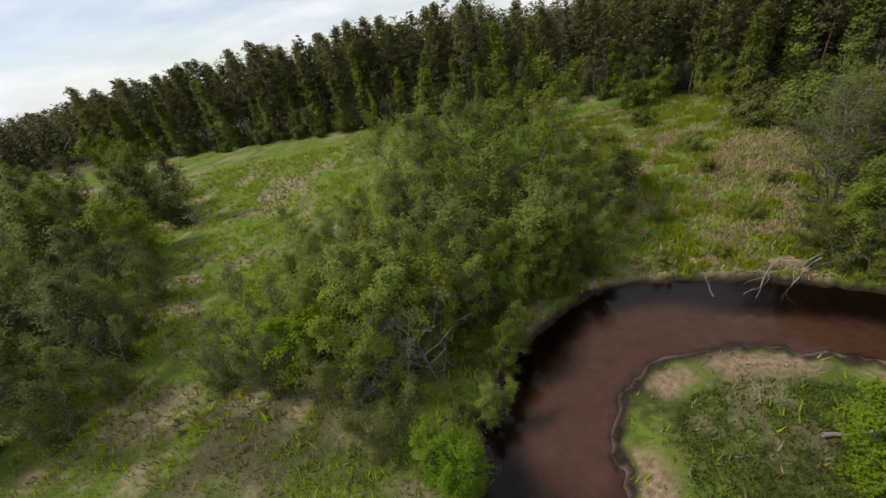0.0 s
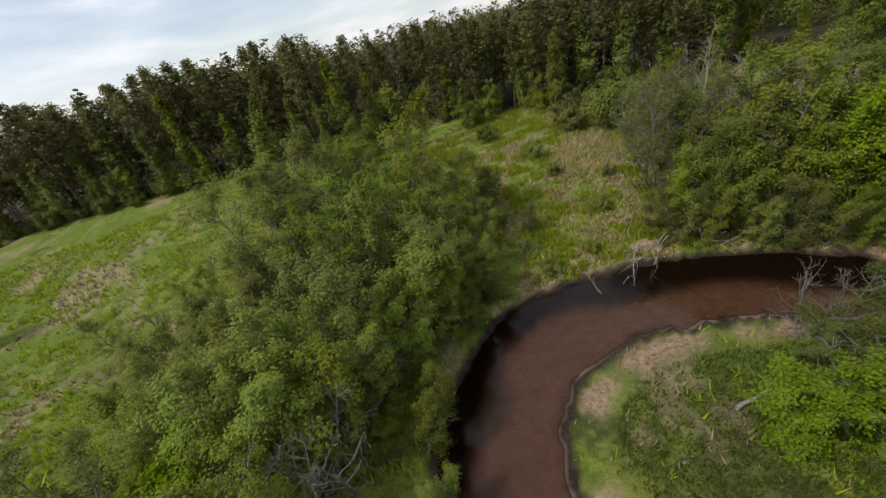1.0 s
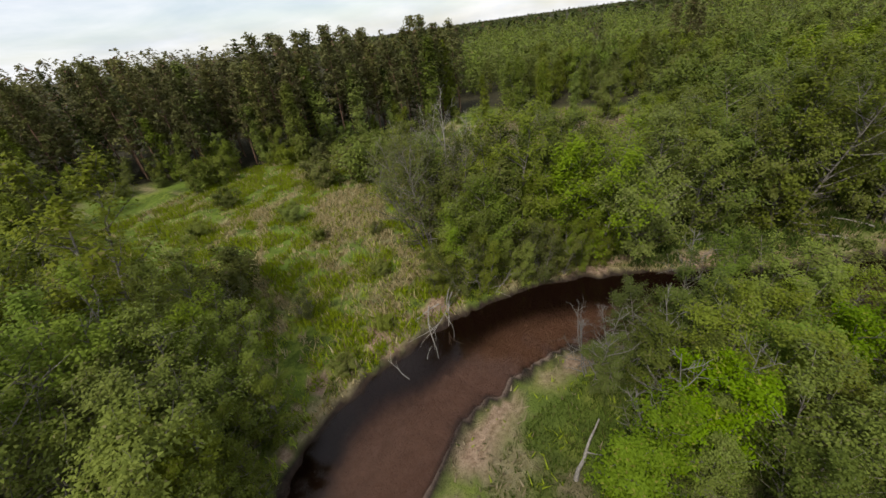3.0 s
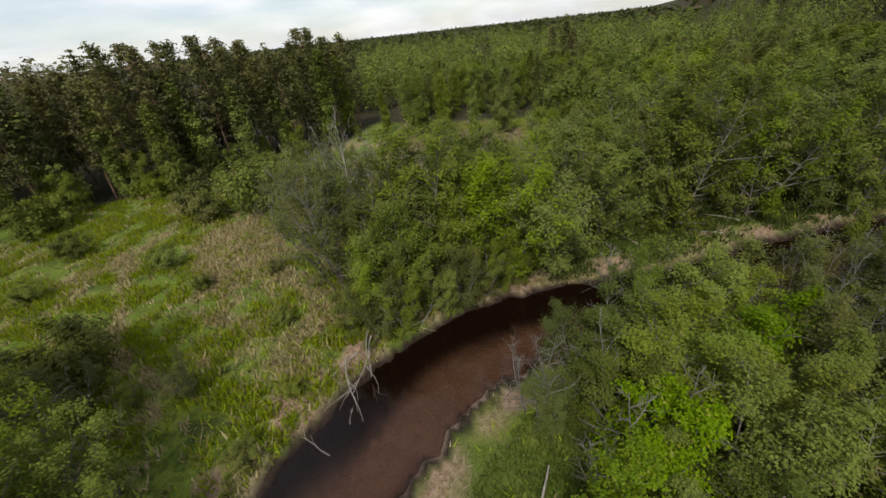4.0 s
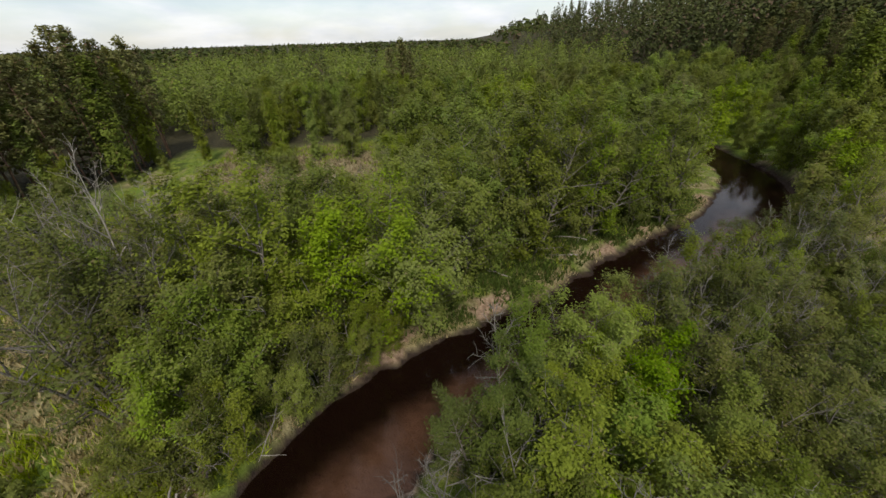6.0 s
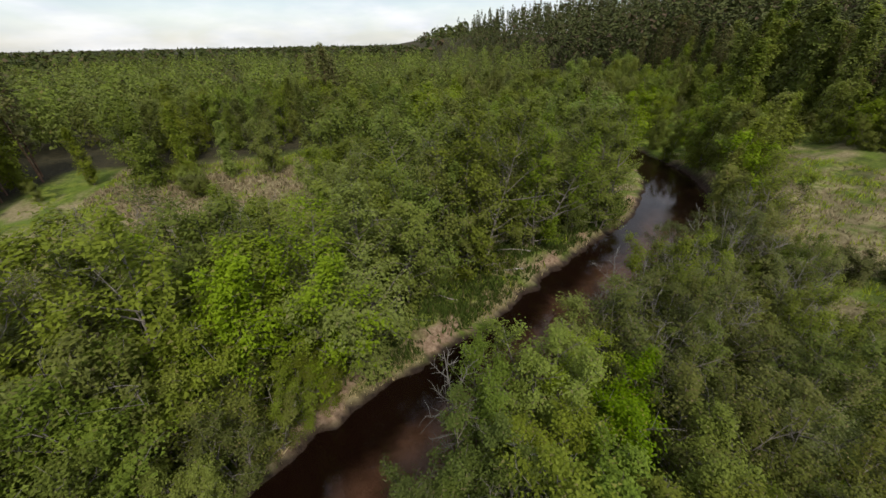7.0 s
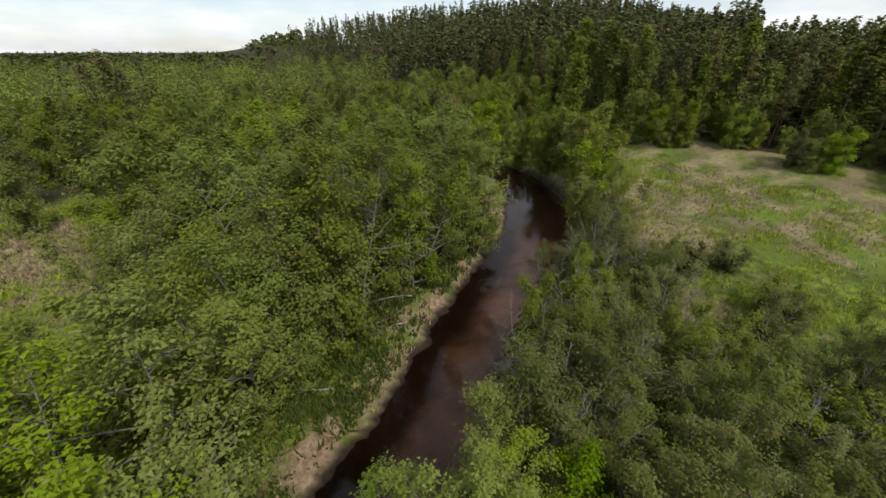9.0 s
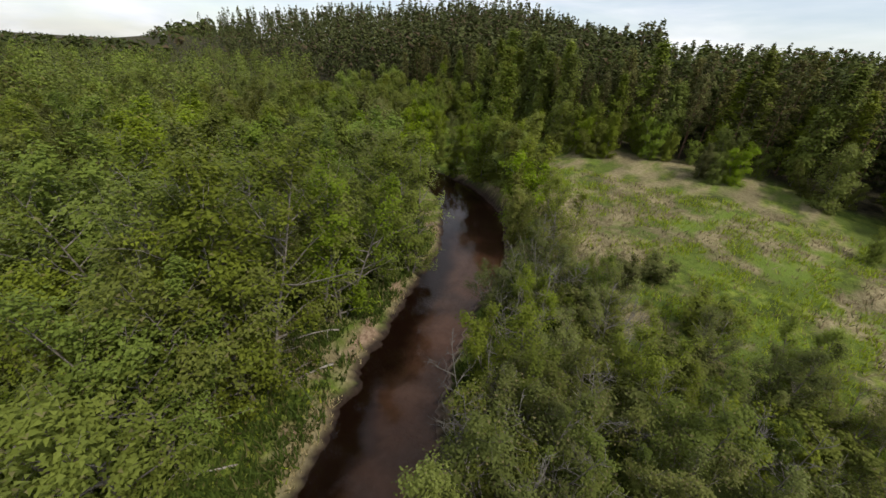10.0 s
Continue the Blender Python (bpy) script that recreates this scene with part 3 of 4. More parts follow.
pines = [conifer("pine_tree", 81 + i, 21.0, (2.4, 2.7, 2.2)[i], (0.34, 0.28, 0.4)[i], PINE, PINE_BARK,
                 "tall dark green pine with a reddish bare stem", "pines of the wood", False) for i in range(3)]
spruces = [conifer("spruce_tree", 91 + i, 21.0, (3.3, 2.8)[i], (0.04, 0.08)[i], SPRUCE, PINE_BARK,
                   "tall dark spruce with drooping branches", "spruces of the wood", True) for i in range(2)]

far_alders = [broadleaf("broadleaf_tree", 111 + i, 11.0, (2.9, 2.6, 3.2, 2.7)[i], 0.03, (3, 2, 3, 2)[i], 54, 17, 0.175, (ALDER, ALDER, FRESH_ALDER, WILLOW)[i], BARK,
                        "round-crowned green tree in the wood beyond the river", "tree", "trees of the eastern wood", 0.0, 0.3, wood_twigs=False) for i in range(4)]

RNG = random.Random(5)


def grow(kinds, spots, taller=1.0):
    """Trees at (x, y, height of the top above the water); a taller stand keeps low by the water's edge."""
    for i, (x, y, top) in enumerate(spots):
        root, full = kinds[i % len(kinds)]
        h = top - g1(x, y)
        if taller > 1:
            h *= 1 + (taller - 1) * float(step01(river_dist(x, y)[0][0], 1.5, 5)) * RNG.uniform(0.7, 1.2)
        put(root, x, y, RNG.uniform(0, 360), h / full, 0.05, (RNG.uniform(-4, 4), RNG.uniform(-4, 4)))


AL = [(a, 12.0) for a in alders]
FR = [(a, 11.0) for a in far_alders]
FA = [(a, 8.0) for a in fine_alders]
HA = [(a, 12.0) for a in tall_alders]
DU = [(a, 8.0) for a in shaded_alders]
WI = [(a, 8.0) for a in willows]
BR = [(a, 7.0) for a in brights]
BU = [(a, 3.2) for a in bushes]
HB = [(a, 11.0) for a in bares]
DE = [(a, 6.0) for a in deads]
BI = [(a, 16.0) for a in birches]
PI = [(a, 21.0) for a in pines]
SP = [(a, 21.0) for a in spruces]

# belt of trees that leads from the bend towards the pine wood
grow(HA, [(12.4, 40, 18.4)])
grow(BI, [(1.5, 66, 17)])
grow(AL, [(-0.9, 37, 16.0), (5.5, 43, 16.5), (9.5, 33.5, 13.5), (14.2, 36, 10.7), (5.9, 27.5, 12.6), (2.2, 31.5, 13.5), (-3.4, 31, 12), (13.4, 45.5, 12.5), (8, 50, 12), (1, 48, 13), (-7, 28, 10.5),
          (-4.8, 22, 11.8), (0.2, 26.2, 12), (10.4, 29, 10.8), (6.8, 37.5, 14.5), (-5, 38, 10), (-14.6, 37, 9)])
grow(FR, [(12, 55, 11), (14, 61, 10.5), (7, 57, 12), (22, 80, 15), (18, 70, 11), (16, 74, 11), (10, 66, 11), (4, 62, 12)])
grow(FA, [(7.6, 26, 8.6), (3.9, 23.4, 8.4), (-2.6, 19.4, 9.6), (-7, 19.2, 9), (-11, 21, 7.6), (-9, 24, 9), (9, 24.6, 6.5), (12.6, 26, 6), (1.2, 22.6, 8.4), (-1.2, 23, 10)])
grow(FA, [(5.4, 24.2, 7.6), (-5.4, 18, 7.6), (-12.4, 25.5, 9), (-6, 25, 10.5), (11, 27, 7.6), (14.6, 30, 7.5), (16.4, 39.5, 8), (7.8, 29.6, 10.5), (-9.4, 33, 9.5), (13.6, 32.6, 8.5)])
grow(WI, [(-15.4, 23.6, 9.8), (-18.6, 22, 7), (-12, 30, 8.5), (-8.6, 17.6, 7), (9, 31, 9), (15.5, 43, 8), (-9, 43, 8), (-5.5, 13.6, 6.8), (-13.4, 20, 7), (2, 28.6, 11.5), (-10, 36, 8.5)])
grow(BR, [(-1.7, 10.9, 5.3), (-9.8, 20.4, 8.6), (-3.2, 11.8, 4.4)])
grow(DE, [(-2.2, 18, 8.2), (-13.6, 21.4, 7.8), (-5.8, 17.4, 6), (-15, 21, 6.4), (-4, 18.6, 9)])
# trees that lean out over the water
for x, y, top, turn, tip in ((2.0, 17.6, 5.4, 0, 26), (3.4, 19.2, 5, 30, 22), (9.6, 23.9, 5.2, 60, 20), (0.3, 14.6, 3.8, -20, 24)):
    ob = put(fine_alders[2], x, y, 0, (top - g1(x, y)) / 8.0)
    ob.matrix_basis = pose(x, y, g1(x, y) - 0.05, 0, 0, turn) @ pose(0, 0, 0, 0, tip, 0) @ Matrix.Scale((top - g1(x, y)) / 8.0, 4)
# wooded bank of the side arm, to the west
grow(WI, [(-34.5, 24, 8.2), (-30.8, 28, 9.6), (-31, 32, 9), (-36, 30, 9.5), (-38, 38, 10), (-33, 38, 9.5), (-42, 30, 10), (-30, 20, 8.5), (-33, 13, 9), (-28, 23.5, 7.6), (-26, 11, 7)])
grow(FR, [(-49.6, 50, 15), (-43.6, 54, 12.7), (-50, 41, 10.6), (-44, 64, 14), (-52, 70, 15), (-89, 85, 15.5), (-60, 78, 17), (-46, 45, 12), (-56, 52, 13), (-58, 44, 12), (-40, 47, 12), (-62, 62, 14), (-50, 36, 11), (-40, 18, 11), (-55, 30, 12),
          (-70, 76, 15), (-78, 80, 15), (-66, 70, 14)])
# far bank, beyond the bend
grow(AL, [(45, -4.2, 16.4), (47.8, -0.8, 14.2), (44.4, 0.6, 12.8), (48.2, -21.4, 14.8), (50.8, -18, 13.6), (37.4, 10.4, 13.2), (36, 18.8, 15), (38.6, 6.8, 13.2), (47.4, -12.4, 14.6), (39.4, 13.6, 13.6)])
grow(HB, [(33, 25.4, 14.8), (35.6, 27.4, 13.6), (40.4, 32.6, 12.6), (34.2, 23.4, 14)])
for x, y, top, turn, tip in ((36.4, 23.6, 16.2, 120, 9), (38.2, 26.4, 14.5, 160, 7)):
    ob = put(old_snag, x, y)
    ob.matrix_basis = pose(x, y, g1(x, y) - 0.1, 0, 0, turn) @ pose(0, 0, 0, tip, 0, 0) @ Matrix.Scale((top - g1(x, y)) / 13.0, 4)
grow(HB, [(43.5, 31, 12.2), (43.5, 26.5, 12.5), (40, 22.5, 12.3), (42.8, 20, 13.8), (39, 26, 11)])
grow(HA, [(41.1, 17, 10.8), (54.6, -6.5, 13.5), (54.3, -24, 11.8), (56.5, -22, 12.8), (50, 14, 10), (46, 16, 10.5), (56, 6, 10.5), (53, -17, 11)], 1.15)
grow(HA, [(45.7, 9.2, 10.5), (47, 3.6, 8.8), (51, -1.5, 13.4), (52.2, -8.5, 13.8), (48, -11, 11.5)], 1.20)
grow(FR, [(61, 2, 11), (69.5, -2, 10.5), (66, -12, 11.5), (59, -17, 12.5), (62, -28, 12), (69, -28, 12), (77, -24, 12), (74, -11, 11), (58, -10, 12.5), (64, -5, 11), (72, -36, 12), (80, -36, 12), (84, -16, 11), (86, -28, 12), (62, -36, 11.5), (66, -22, 12), (78, 4, 9), (66, 6, 9)])
grow(HA, [(43.4, 2.8, 8.8), (40.8, 12, 8), (46, -3, 9), (43.5, 7.5, 8), (49, -18, 9), (39, 14.5, 7.5)], 1.60)
grow(HA, [(37, 20, 9), (38, 15.5, 9.5), (40.5, 13.5, 9), (36.5, 23.5, 8.5), (38.2, 11, 7.5)], 1.45)
grow(FA, [(29.6, 21.9, 6.5), (30.4, 20.9, 7.5), (32.3, 19.6, 8), (34.2, 17.9, 8.5), (28.4, 22.9, 5), (36.5, 15, 8)])
grow(FA, [(31.4, 20.6, 8), (33.2, 18.9, 9), (35, 17.2, 10), (33.6, 22.2, 9), (36.6, 14.4, 9)], 1.25)
grow(DE, [(34.2, 20, 8.5), (36, 22.2, 10.5), (30.6, 20.6, 5.5), (27.4, 4.2, 8.8), (21, 4.6, 8.4), (37.4, 17, 9.5), (43, 12, 9.5), (24.6, 1.4, 8.2), (0.5, 23.6, 9), (9, 27, 8.5)])
grow(WI, [(33.2, 18.6, 6.5), (35.6, 15.2, 6.5), (37.2, 12.2, 6)])
grow(HB, [(35.4, 20.6, 12), (37.8, 24.8, 13), (33.4, 22.8, 10.5)])
grow(HA, [(39.4, 17.6, 12.5), (32.4, 20.4, 9), (41.8, 29.4, 12.5), (36.6, 16.2, 10.5)])
grow([(snag, 12.0)], [(41.6, 23.4, 13.5), (45.5, 31.5, 13), (43.6, 15.4, 12.5)])
# tall tree where the river turns off
grow(BI, [(57.5, -52, 19.5)])
grow(FR, [(51.5, -46.8, 11.5), (54.2, -49.4, 13), (45, -37.5, 11), (43.4, -34.2, 9.5), (58.5, -50.5, 11), (53, -51, 14), (60, -54, 14), (49, -47, 12.5), (46, -41, 12), (56, -59, 13), (80, -58, 12), (88, -60, 12), (92, -48, 12)])
grow(FR, [(62, -54, 6.5), (66, -58, 7.5), (70, -62, 8.5), (74, -66, 9.5), (66, -52.5, 6.5), (72, -56, 8), (78, -63, 10), (60, -58, 8), (70, -68, 10), (77, -72, 11), (83, -68, 11), (64, -63, 8.5), (68, -74, 11), (62, -69, 10)])
# inside the bend
grow(BR, [(19.8, 4.2, 7.6), (16.4, 7.2, 7.2), (24.1, 0.3, 7.4), (26.3, -2.9, 7.3)])
grow(FA, [(21.7, -1.2, 7.6), (29, -2.2, 6.8), (17.6, 4, 6.2)])
grow(DU, [(24.9, 4.7, 7.6), (26.2, 7.0, 6.4), (27.3, 4.7, 7.4), (22.2, 8.6, 5.2), (22.4, 5.6, 7.4), (17, 1, 7), (14.6, -1.5, 7), (19.6, -4, 7.2)])
grow(FA, [(26.3, 1.6, 7.6), (30.2, 1.9, 7.2), (30.2, -3.6, 7.6), (23.0, 2.8, 8.8), (19.6, 0.4, 8.7), (28.6, -0.4, 8.4), (23.4, -3.8, 7.4)])
grow(WI, [(31.9, -7.9, 7.5), (29.8, -7.0, 9), (33.6, -13.3, 8.8), (28.7, -13.4, 7.8), (23.9, -12.7, 6.8), (37, -25.5, 8.5), (38, -33, 11), (26, -8, 7), (31, -11, 7.5), (32, -16.5, 7),
          (35, -20, 7), (34, -27, 6.5), (18.4, -25, 5.3), (33, -30, 6), (28, -20, 6), (22, -8, 7), (19, -14, 6.5), (17, -8, 7), (24, -18, 6), (36.5, -29, 8), (41, -37, 9.5), (30, -24, 5.5), (14, -14, 7),
          (12, -3, 7), (38.4, -21, 7)])
grow(BU, [(28.7, -35.6, 4.4), (24, -30, 4.6), (25, -23, 4), (21, -19, 4), (27, -16.5, 4), (30.5, -19, 4), (21, -4.5, 4.5), (25, -10.5, 4.2), (33.5, -23.5, 4.4), (18, -21, 4.2), (31, -33, 4.4)])
grow(DE, [(33.2, -10, 7.5), (30, -14.5, 7), (29.5, -22, 6.5), (25.5, -16, 6), (35.5, -22, 8), (36, -26.5, 9), (20, -17, 6), (32.4, -8.6, 7), (50.5, -6, 13.4), (53, -19, 11.5)])
grow(DE, [(22.8, 9.4, 6.4), (24.5, 7.8, 6), (29, -9.5, 7.5), (16, -11.5, 5), (34.8, -17.5, 6.5), (18.5, 5.5, 7)])
# single bushes and small trees in the meadows
grow(BU, [(48, 51.8, 6.2), (51, 44.5, 8.4), (22, 41.5, 6), (36.6, 47.6, 3.4), (38, 62.4, 4), (45.3, 75, 6), (58, 46, 6.5), (33, 40, 2.4), (36, 34, 2.2), (29, 29, 2.2), (79, 23, 3.6), (84, 25, 4), (82, 24.2, 3.6), (86.5, 26, 4), (90, 27.4, 3.8), (30, 58, 3), (53, 47.5, 7)])
grow(WI, [(21.7, 31.6, 4.6), (19.4, 38, 5.4), (20.6, 35, 3.8)])
grow(BI, [(41, 74, 11), (56, 63.5, 15), (72, 76, 17), (71, 71, 18.5)])
grow(FR, [(14.3, -66, 13), (10.5, -55, 6.5)])
grow(PI, [(126, -1.5, 19.5), (129, -3, 18.5), (127.4, 0.8, 17.5), (124.5, -3.4, 16.5)])
grow(BI, [(66, -84, 25), (71, -87, 26.5), (76, -90, 27), (62, -80, 22), (81, -93, 25.5), (74, -84, 23)])
grow(FR, [(27, -68.5, 13), (46, -69.5, 14.5), (38, -72, 13), (6, -66, 13), (52, -68, 14), (0, -58, 12), (25, -67, 11.5), (29.4, -67.4, 11), (27, -65.8, 9.5), (43.6, -68, 12.5), (48.6, -68, 13), (46, -66.4, 11)])


# ---- woods ----
def scatter(kinds, allowed, box, spacing, heights, seed, limit):
    rng = random.Random(seed)
    spots, tries = [], 0
    while len(spots) < limit and tries < limit * 60:
        tries += 1
        x, y = rng.uniform(box[0], box[2]), rng.uniform(box[1], box[3])
        if allowed(x, y) and all((x - a) ** 2 + (y - b) ** 2 > spacing ** 2 for a, b, _ in spots):
            spots.append((x, y, g1(x, y) + rng.uniform(*heights)))
    kinds = kinds[:]
    rng.shuffle(kinds)
    grow(kinds, spots)


scatter(PI * 3 + SP, lambda x, y: north_edge(x) + 2 < y < north_edge(x) + 15, (-110, 85, 20, 160), 3.0, (18.5, 24.5), 1, 125)
scatter(PI * 3 + SP, lambda x, y: north_edge(x) + 2 < y < north_edge(x) + 15, (20, 62, 58, 112), 3.0, (15.5, 20.5), 31, 55)
scatter(PI * 3 + SP, lambda x, y: north_edge(x) + 2 < y < north_edge(x) + 15, (58, 44, 100, 90), 3.0, (17.5, 22), 32, 60)
scatter(BI, lambda x, y: north_edge(x) - 1 < y < north_edge(x) + 4, (-110, 40, 95, 150), 5.5, (11, 20), 2, 40)
scatter(BU + FR[:1], lambda x, y: north_edge(x) - 5 < y < north_edge(x), (-70, 40, 90, 130), 4, (2, 5), 3, 34)
scatter(FR + BI[:1], lambda x, y: north_edge(x) - 1 < y < north_edge(x) + 3, (-110, 40, 95, 150), 3.2, (4, 9), 33, 60)
scatter(SP * 2 + PI, lambda x, y: south_edge(x) - 17 < y < south_edge(x) - 2, (22, -125, 130, -50), 3.2, (11.5, 17), 4, 130)
scatter(SP * 2 + PI, lambda x, y: south_edge(x) - 17 < y < south_edge(x) - 2, (-50, -100, 22, -45), 3.4, (13, 18), 14, 45)
scatter(BI, lambda x, y: south_edge(x) - 7 < y < south_edge(x), (-20, -120, 110, -50), 4.4, (11, 19), 5, 52)
scatter(FR, lambda x, y: south_edge(x) - 2 < y < south_edge(x) + 1.5, (-20, -80, 62, -50), 3.5, (3.5, 7), 15, 24)
scatter(FR + BI[:1], lambda x, y: 86 < x < 135 and -80 < y < 40, (86, -80, 135, 40), 5.5, (9, 13), 6, 90)


scatter(WI + DU, lambda x, y: river_dist(x, y)[1][0] > 0 and river_dist(x, y)[0][0] > 3.0, (12, -27, 37, -5), 2.7, (3.5, 8), 41, 34)
scatter(WI + FR[3:], lambda x, y: 0.5 * -x < y < 29 + 2 * (-30 - x), (-92, 14, -30, 86), 4.2, (7.5, 11.5), 42, 40)


def far_woods(name, mat, label, spots, n=70, size=0.62, thin=0.19, thick=0.31, low=0.08, cone=False):
    """A distant broadleaved wood, joined into one mesh."""
    rng = np.random.RandomState(len(spots))
    p = np.array(spots)
    z = gz(p[:, 0], p[:, 1])
    C, H = [], []
    for (x, y, h), g in zip(spots, z):
        f = rng.rand(n) ** 0.75
        wide = rng.uniform(thin, thick)
        r = h * wide * ((1.02 - f) ** 0.85 if cone else np.sin(math.pi * (0.12 + 0.84 * f)) ** 0.7) * rng.uniform(0.6, 1.05, n)
        a = rng.rand(n) * 6.283
        C.append(np.stack([x + r * np.cos(a), y + r * np.sin(a), g + h * (low + (1 - low) * f)], 1))
        H.append(np.stack([np.cos(a), np.sin(a), 2.2 * (f - 0.4)], 1))
    v, f = leaves(rng, np.concatenate(C), 0.95 * size, 0.6 * size, 0.5, None, np.concatenate(H))
    tagged(new(name, quick_mesh(name, v, f, [mat])), label, "woodland", kind="stuff")


def ring(seed, n, allowed, r0, r1, a0, a1, h0, h1):
    rng = random.Random(seed)
    out = []
    while len(out) < n:
        r = r0 * (r1 / r0) ** rng.random()
        a = radians(rng.uniform(a0, a1))
        x, y = 15 + r * math.sin(a), r * math.cos(a)
        if allowed(x, y):
            out.append((x, y, rng.uniform(h0, h1)))
    return out


def behind_north(x, y):
    return x < 95 and y > north_edge(x) + 13


def behind_south(x, y):
    return x < 380 and y < south_edge(x) - (15 if x < 130 else 0)


def eastern(x, y):
    return (x > 133 or (x > 95 and y > 38)) and y > (south_edge(x) if x < 380 else -900)


far_woods("far_pine_wood", PINE, "distant dark pine forest behind the meadow",
          ring(1, 400, behind_north, 90, 190, -75, 5, 19, 24.5) + ring(31, 330, behind_north, 90, 190, 5, 75, 16.5, 21), 110, 0.5, 0.1, 0.15, 0.1)
far_woods("western_pine_wood", PINE, "distant dark pine forest at the end of the meadow", ring(11, 600, behind_north, 110, 330, -85, -35, 17, 22), 90, 0.8, 0.12, 0.17, 0.05)
far_woods("far_spruce_wood", SPRUCE, "distant dark spruce forest on the hill",
          ring(2, 1000, behind_south, 75, 150, 100, 190, 12.5, 17.5) + ring(13, 160, behind_south, 75, 140, 190, 230, 13, 17),
          100, 0.55, 0.17, 0.24, 0.06, True)
far_woods("hill_spruce_wood", SPRUCE, "distant dark spruce forest along the ridge", ring(12, 1700, behind_south, 130, 400, 100, 165, 17, 23), 90, 0.8, 0.17, 0.25, 0.04, True)
far_woods("far_alder_wood", ALDER, "distant dull green alder woodland to the horizon", ring(3, 560, eastern, 115, 420, 50, 122, 8, 14), 150, 0.44)
far_woods("far_birch_wood", BIRCH, "distant light green birch woodland to the horizon", ring(5, 380, eastern, 115, 420, 50, 122, 9, 16), 150, 0.44)
far_woods("far_willow_wood", WILLOW, "distant grey-green willow woodland to the horizon", ring(6, 420, eastern, 115, 500, 50, 122, 7, 13), 140, 0.46)
far_woods("scattered_conifers", SPRUCE, "scattered distant dark conifers in the woodland", ring(4, 420, eastern, 150, 560, 50, 122, 10, 17), 50, 0.55, 0.14, 0.2, 0.06, True)
far_woods("western_wood", ALDER, "distant green woodland at the western end of the meadow", ring(16, 170, lambda x, y: x < -95 and y < north_edge(x) + 15, 125, 330, -96, -50, 9, 14))
far_woods("horizon_wood", SPRUCE, "dark forest on the far horizon", ring(7, 1600, eastern, 420, 2000, 45, 118, 10, 15), 14, 3.2, 0.2, 0.34, 0.0)


def far_bank(x, y):
    d, side, _ = river_dist(x, y)
    open_meadow = x > 62 and y > 9
    return side[0] < 0 and d[0] > (4.5 if y < 6 else 1.2) and not open_meadow and y < 33 - 0.9 * max(0, x - 46) and x > 35 + 0.25 * max(0, y - 14)


scatter(FA, far_bank, (40, -36, 60, 12), 4.4, (4, 8), 21, 9)
scatter(FR, lambda x, y: y > south_edge(x) + 2 and river_dist(x, y)[0][0] > 2.5, (84, -97, 136, -52), 5, (9, 13), 24, 34)
scatter(FR, far_bank, (57, -48, 96, 9), 4.6, (6, 14.5), 22, 34)
scatter(WI + FA, lambda x, y: river_dist(x, y)[1][0] < 0 and 0.5 < river_dist(x, y)[0][0] < 1.9, (27.5, 9, 41, 23), 1.7, (3.5, 6.5), 25, 12)
scatter(BU, lambda x, y: river_dist(x, y)[1][0] < 0 and 0.8 < river_dist(x, y)[0][0] < 3.5, (-6, 14, 44, 30), 3.2, (0.9, 2.2), 23, 12)


# ---- grass and dead wood ----
def grass_field(name, mat, label, seed, n, box, want, blades, h0, h1, width, off=0.55):
    rng = np.random.RandomState(seed)
    x, y = rng.uniform(box[0], box[2], n), rng.uniform(box[1], box[3], n)
    dist = river_dist(x, y)
    bare = bare_patch(x, y) * (1 - step01(dist[0], 2.0, 3.2)) * (dist[1] < 0)
    keep = (dist[0] > off) & (rng.rand(n) < want(x, y) * (1 - 0.85 * bare))
    x, y = x[keep], y[keep]
    z = gz(x, y)
    m = len(x) * blades
    bx, by, bz = [np.repeat(k, blades) for k in (x, y, z)]
    bx, by = bx + rng.normal(size=m) * 0.14, by + rng.normal(size=m) * 0.14
    a = rng.rand(m) * 6.283
    h = np.repeat(rng.uniform(h0, h1, len(x)), blades) * rng.uniform(0.6, 1.1, m)
    out = rng.normal(size=(m, 2)) * 0.45 * h[:, None]
    dx, dy = np.cos(a) * width, np.sin(a) * width
    V = np.stack([np.stack([bx - dx, by - dy, bz - 0.05], 1), np.stack([bx + dx, by + dy, bz - 0.05], 1),
                  np.stack([bx + out[:, 0], by + out[:, 1], bz + h], 1)], 1).reshape(-1, 3)
    tagged(new(name, quick_mesh(name, V, np.arange(3 * m).reshape(m, 3), [mat])), label, "grass", kind="stuff")


BOX, MEADOW = (-34, -60, 66, 40), (16, 20, 66, 76)


def off_bank(x, y):
    """Little meadow grass on the shady outer bank."""
    d, side, u = river_dist(x, y)
    return 1 - 0.85 * (side < 0) * (u > 100) * (d < 3.5)


def in_bend(x, y):
    """The land inside the river's bend, with short dull grass."""
    return step01(x, 3, 6) * step01(27 - x, 0, 3) * step01(17 - y, 0, 2) * step01(y, -8, -4)


FRESH, DRY = "tufts of fresh green meadow grass", "tufts of pale dry straw grass"
grass_field("green_grass", GRASS, FRESH, 1, 64000, BOX, lambda x, y: (1 - 0.8 * dry_mask(x, y)) * step01(value_noise(x * 0.4, y * 0.4, 21), -0.6, 0.4) * off_bank(x, y) * (1 - 0.75 * in_bend(x, y)), 3, 0.3, 0.7, 0.06)
grass_field("dry_grass", STRAW, DRY, 2, 40000, BOX, lambda x, y: (0.06 + 0.9 * dry_mask(x, y)) * off_bank(x, y), 3, 0.25, 0.6, 0.06)
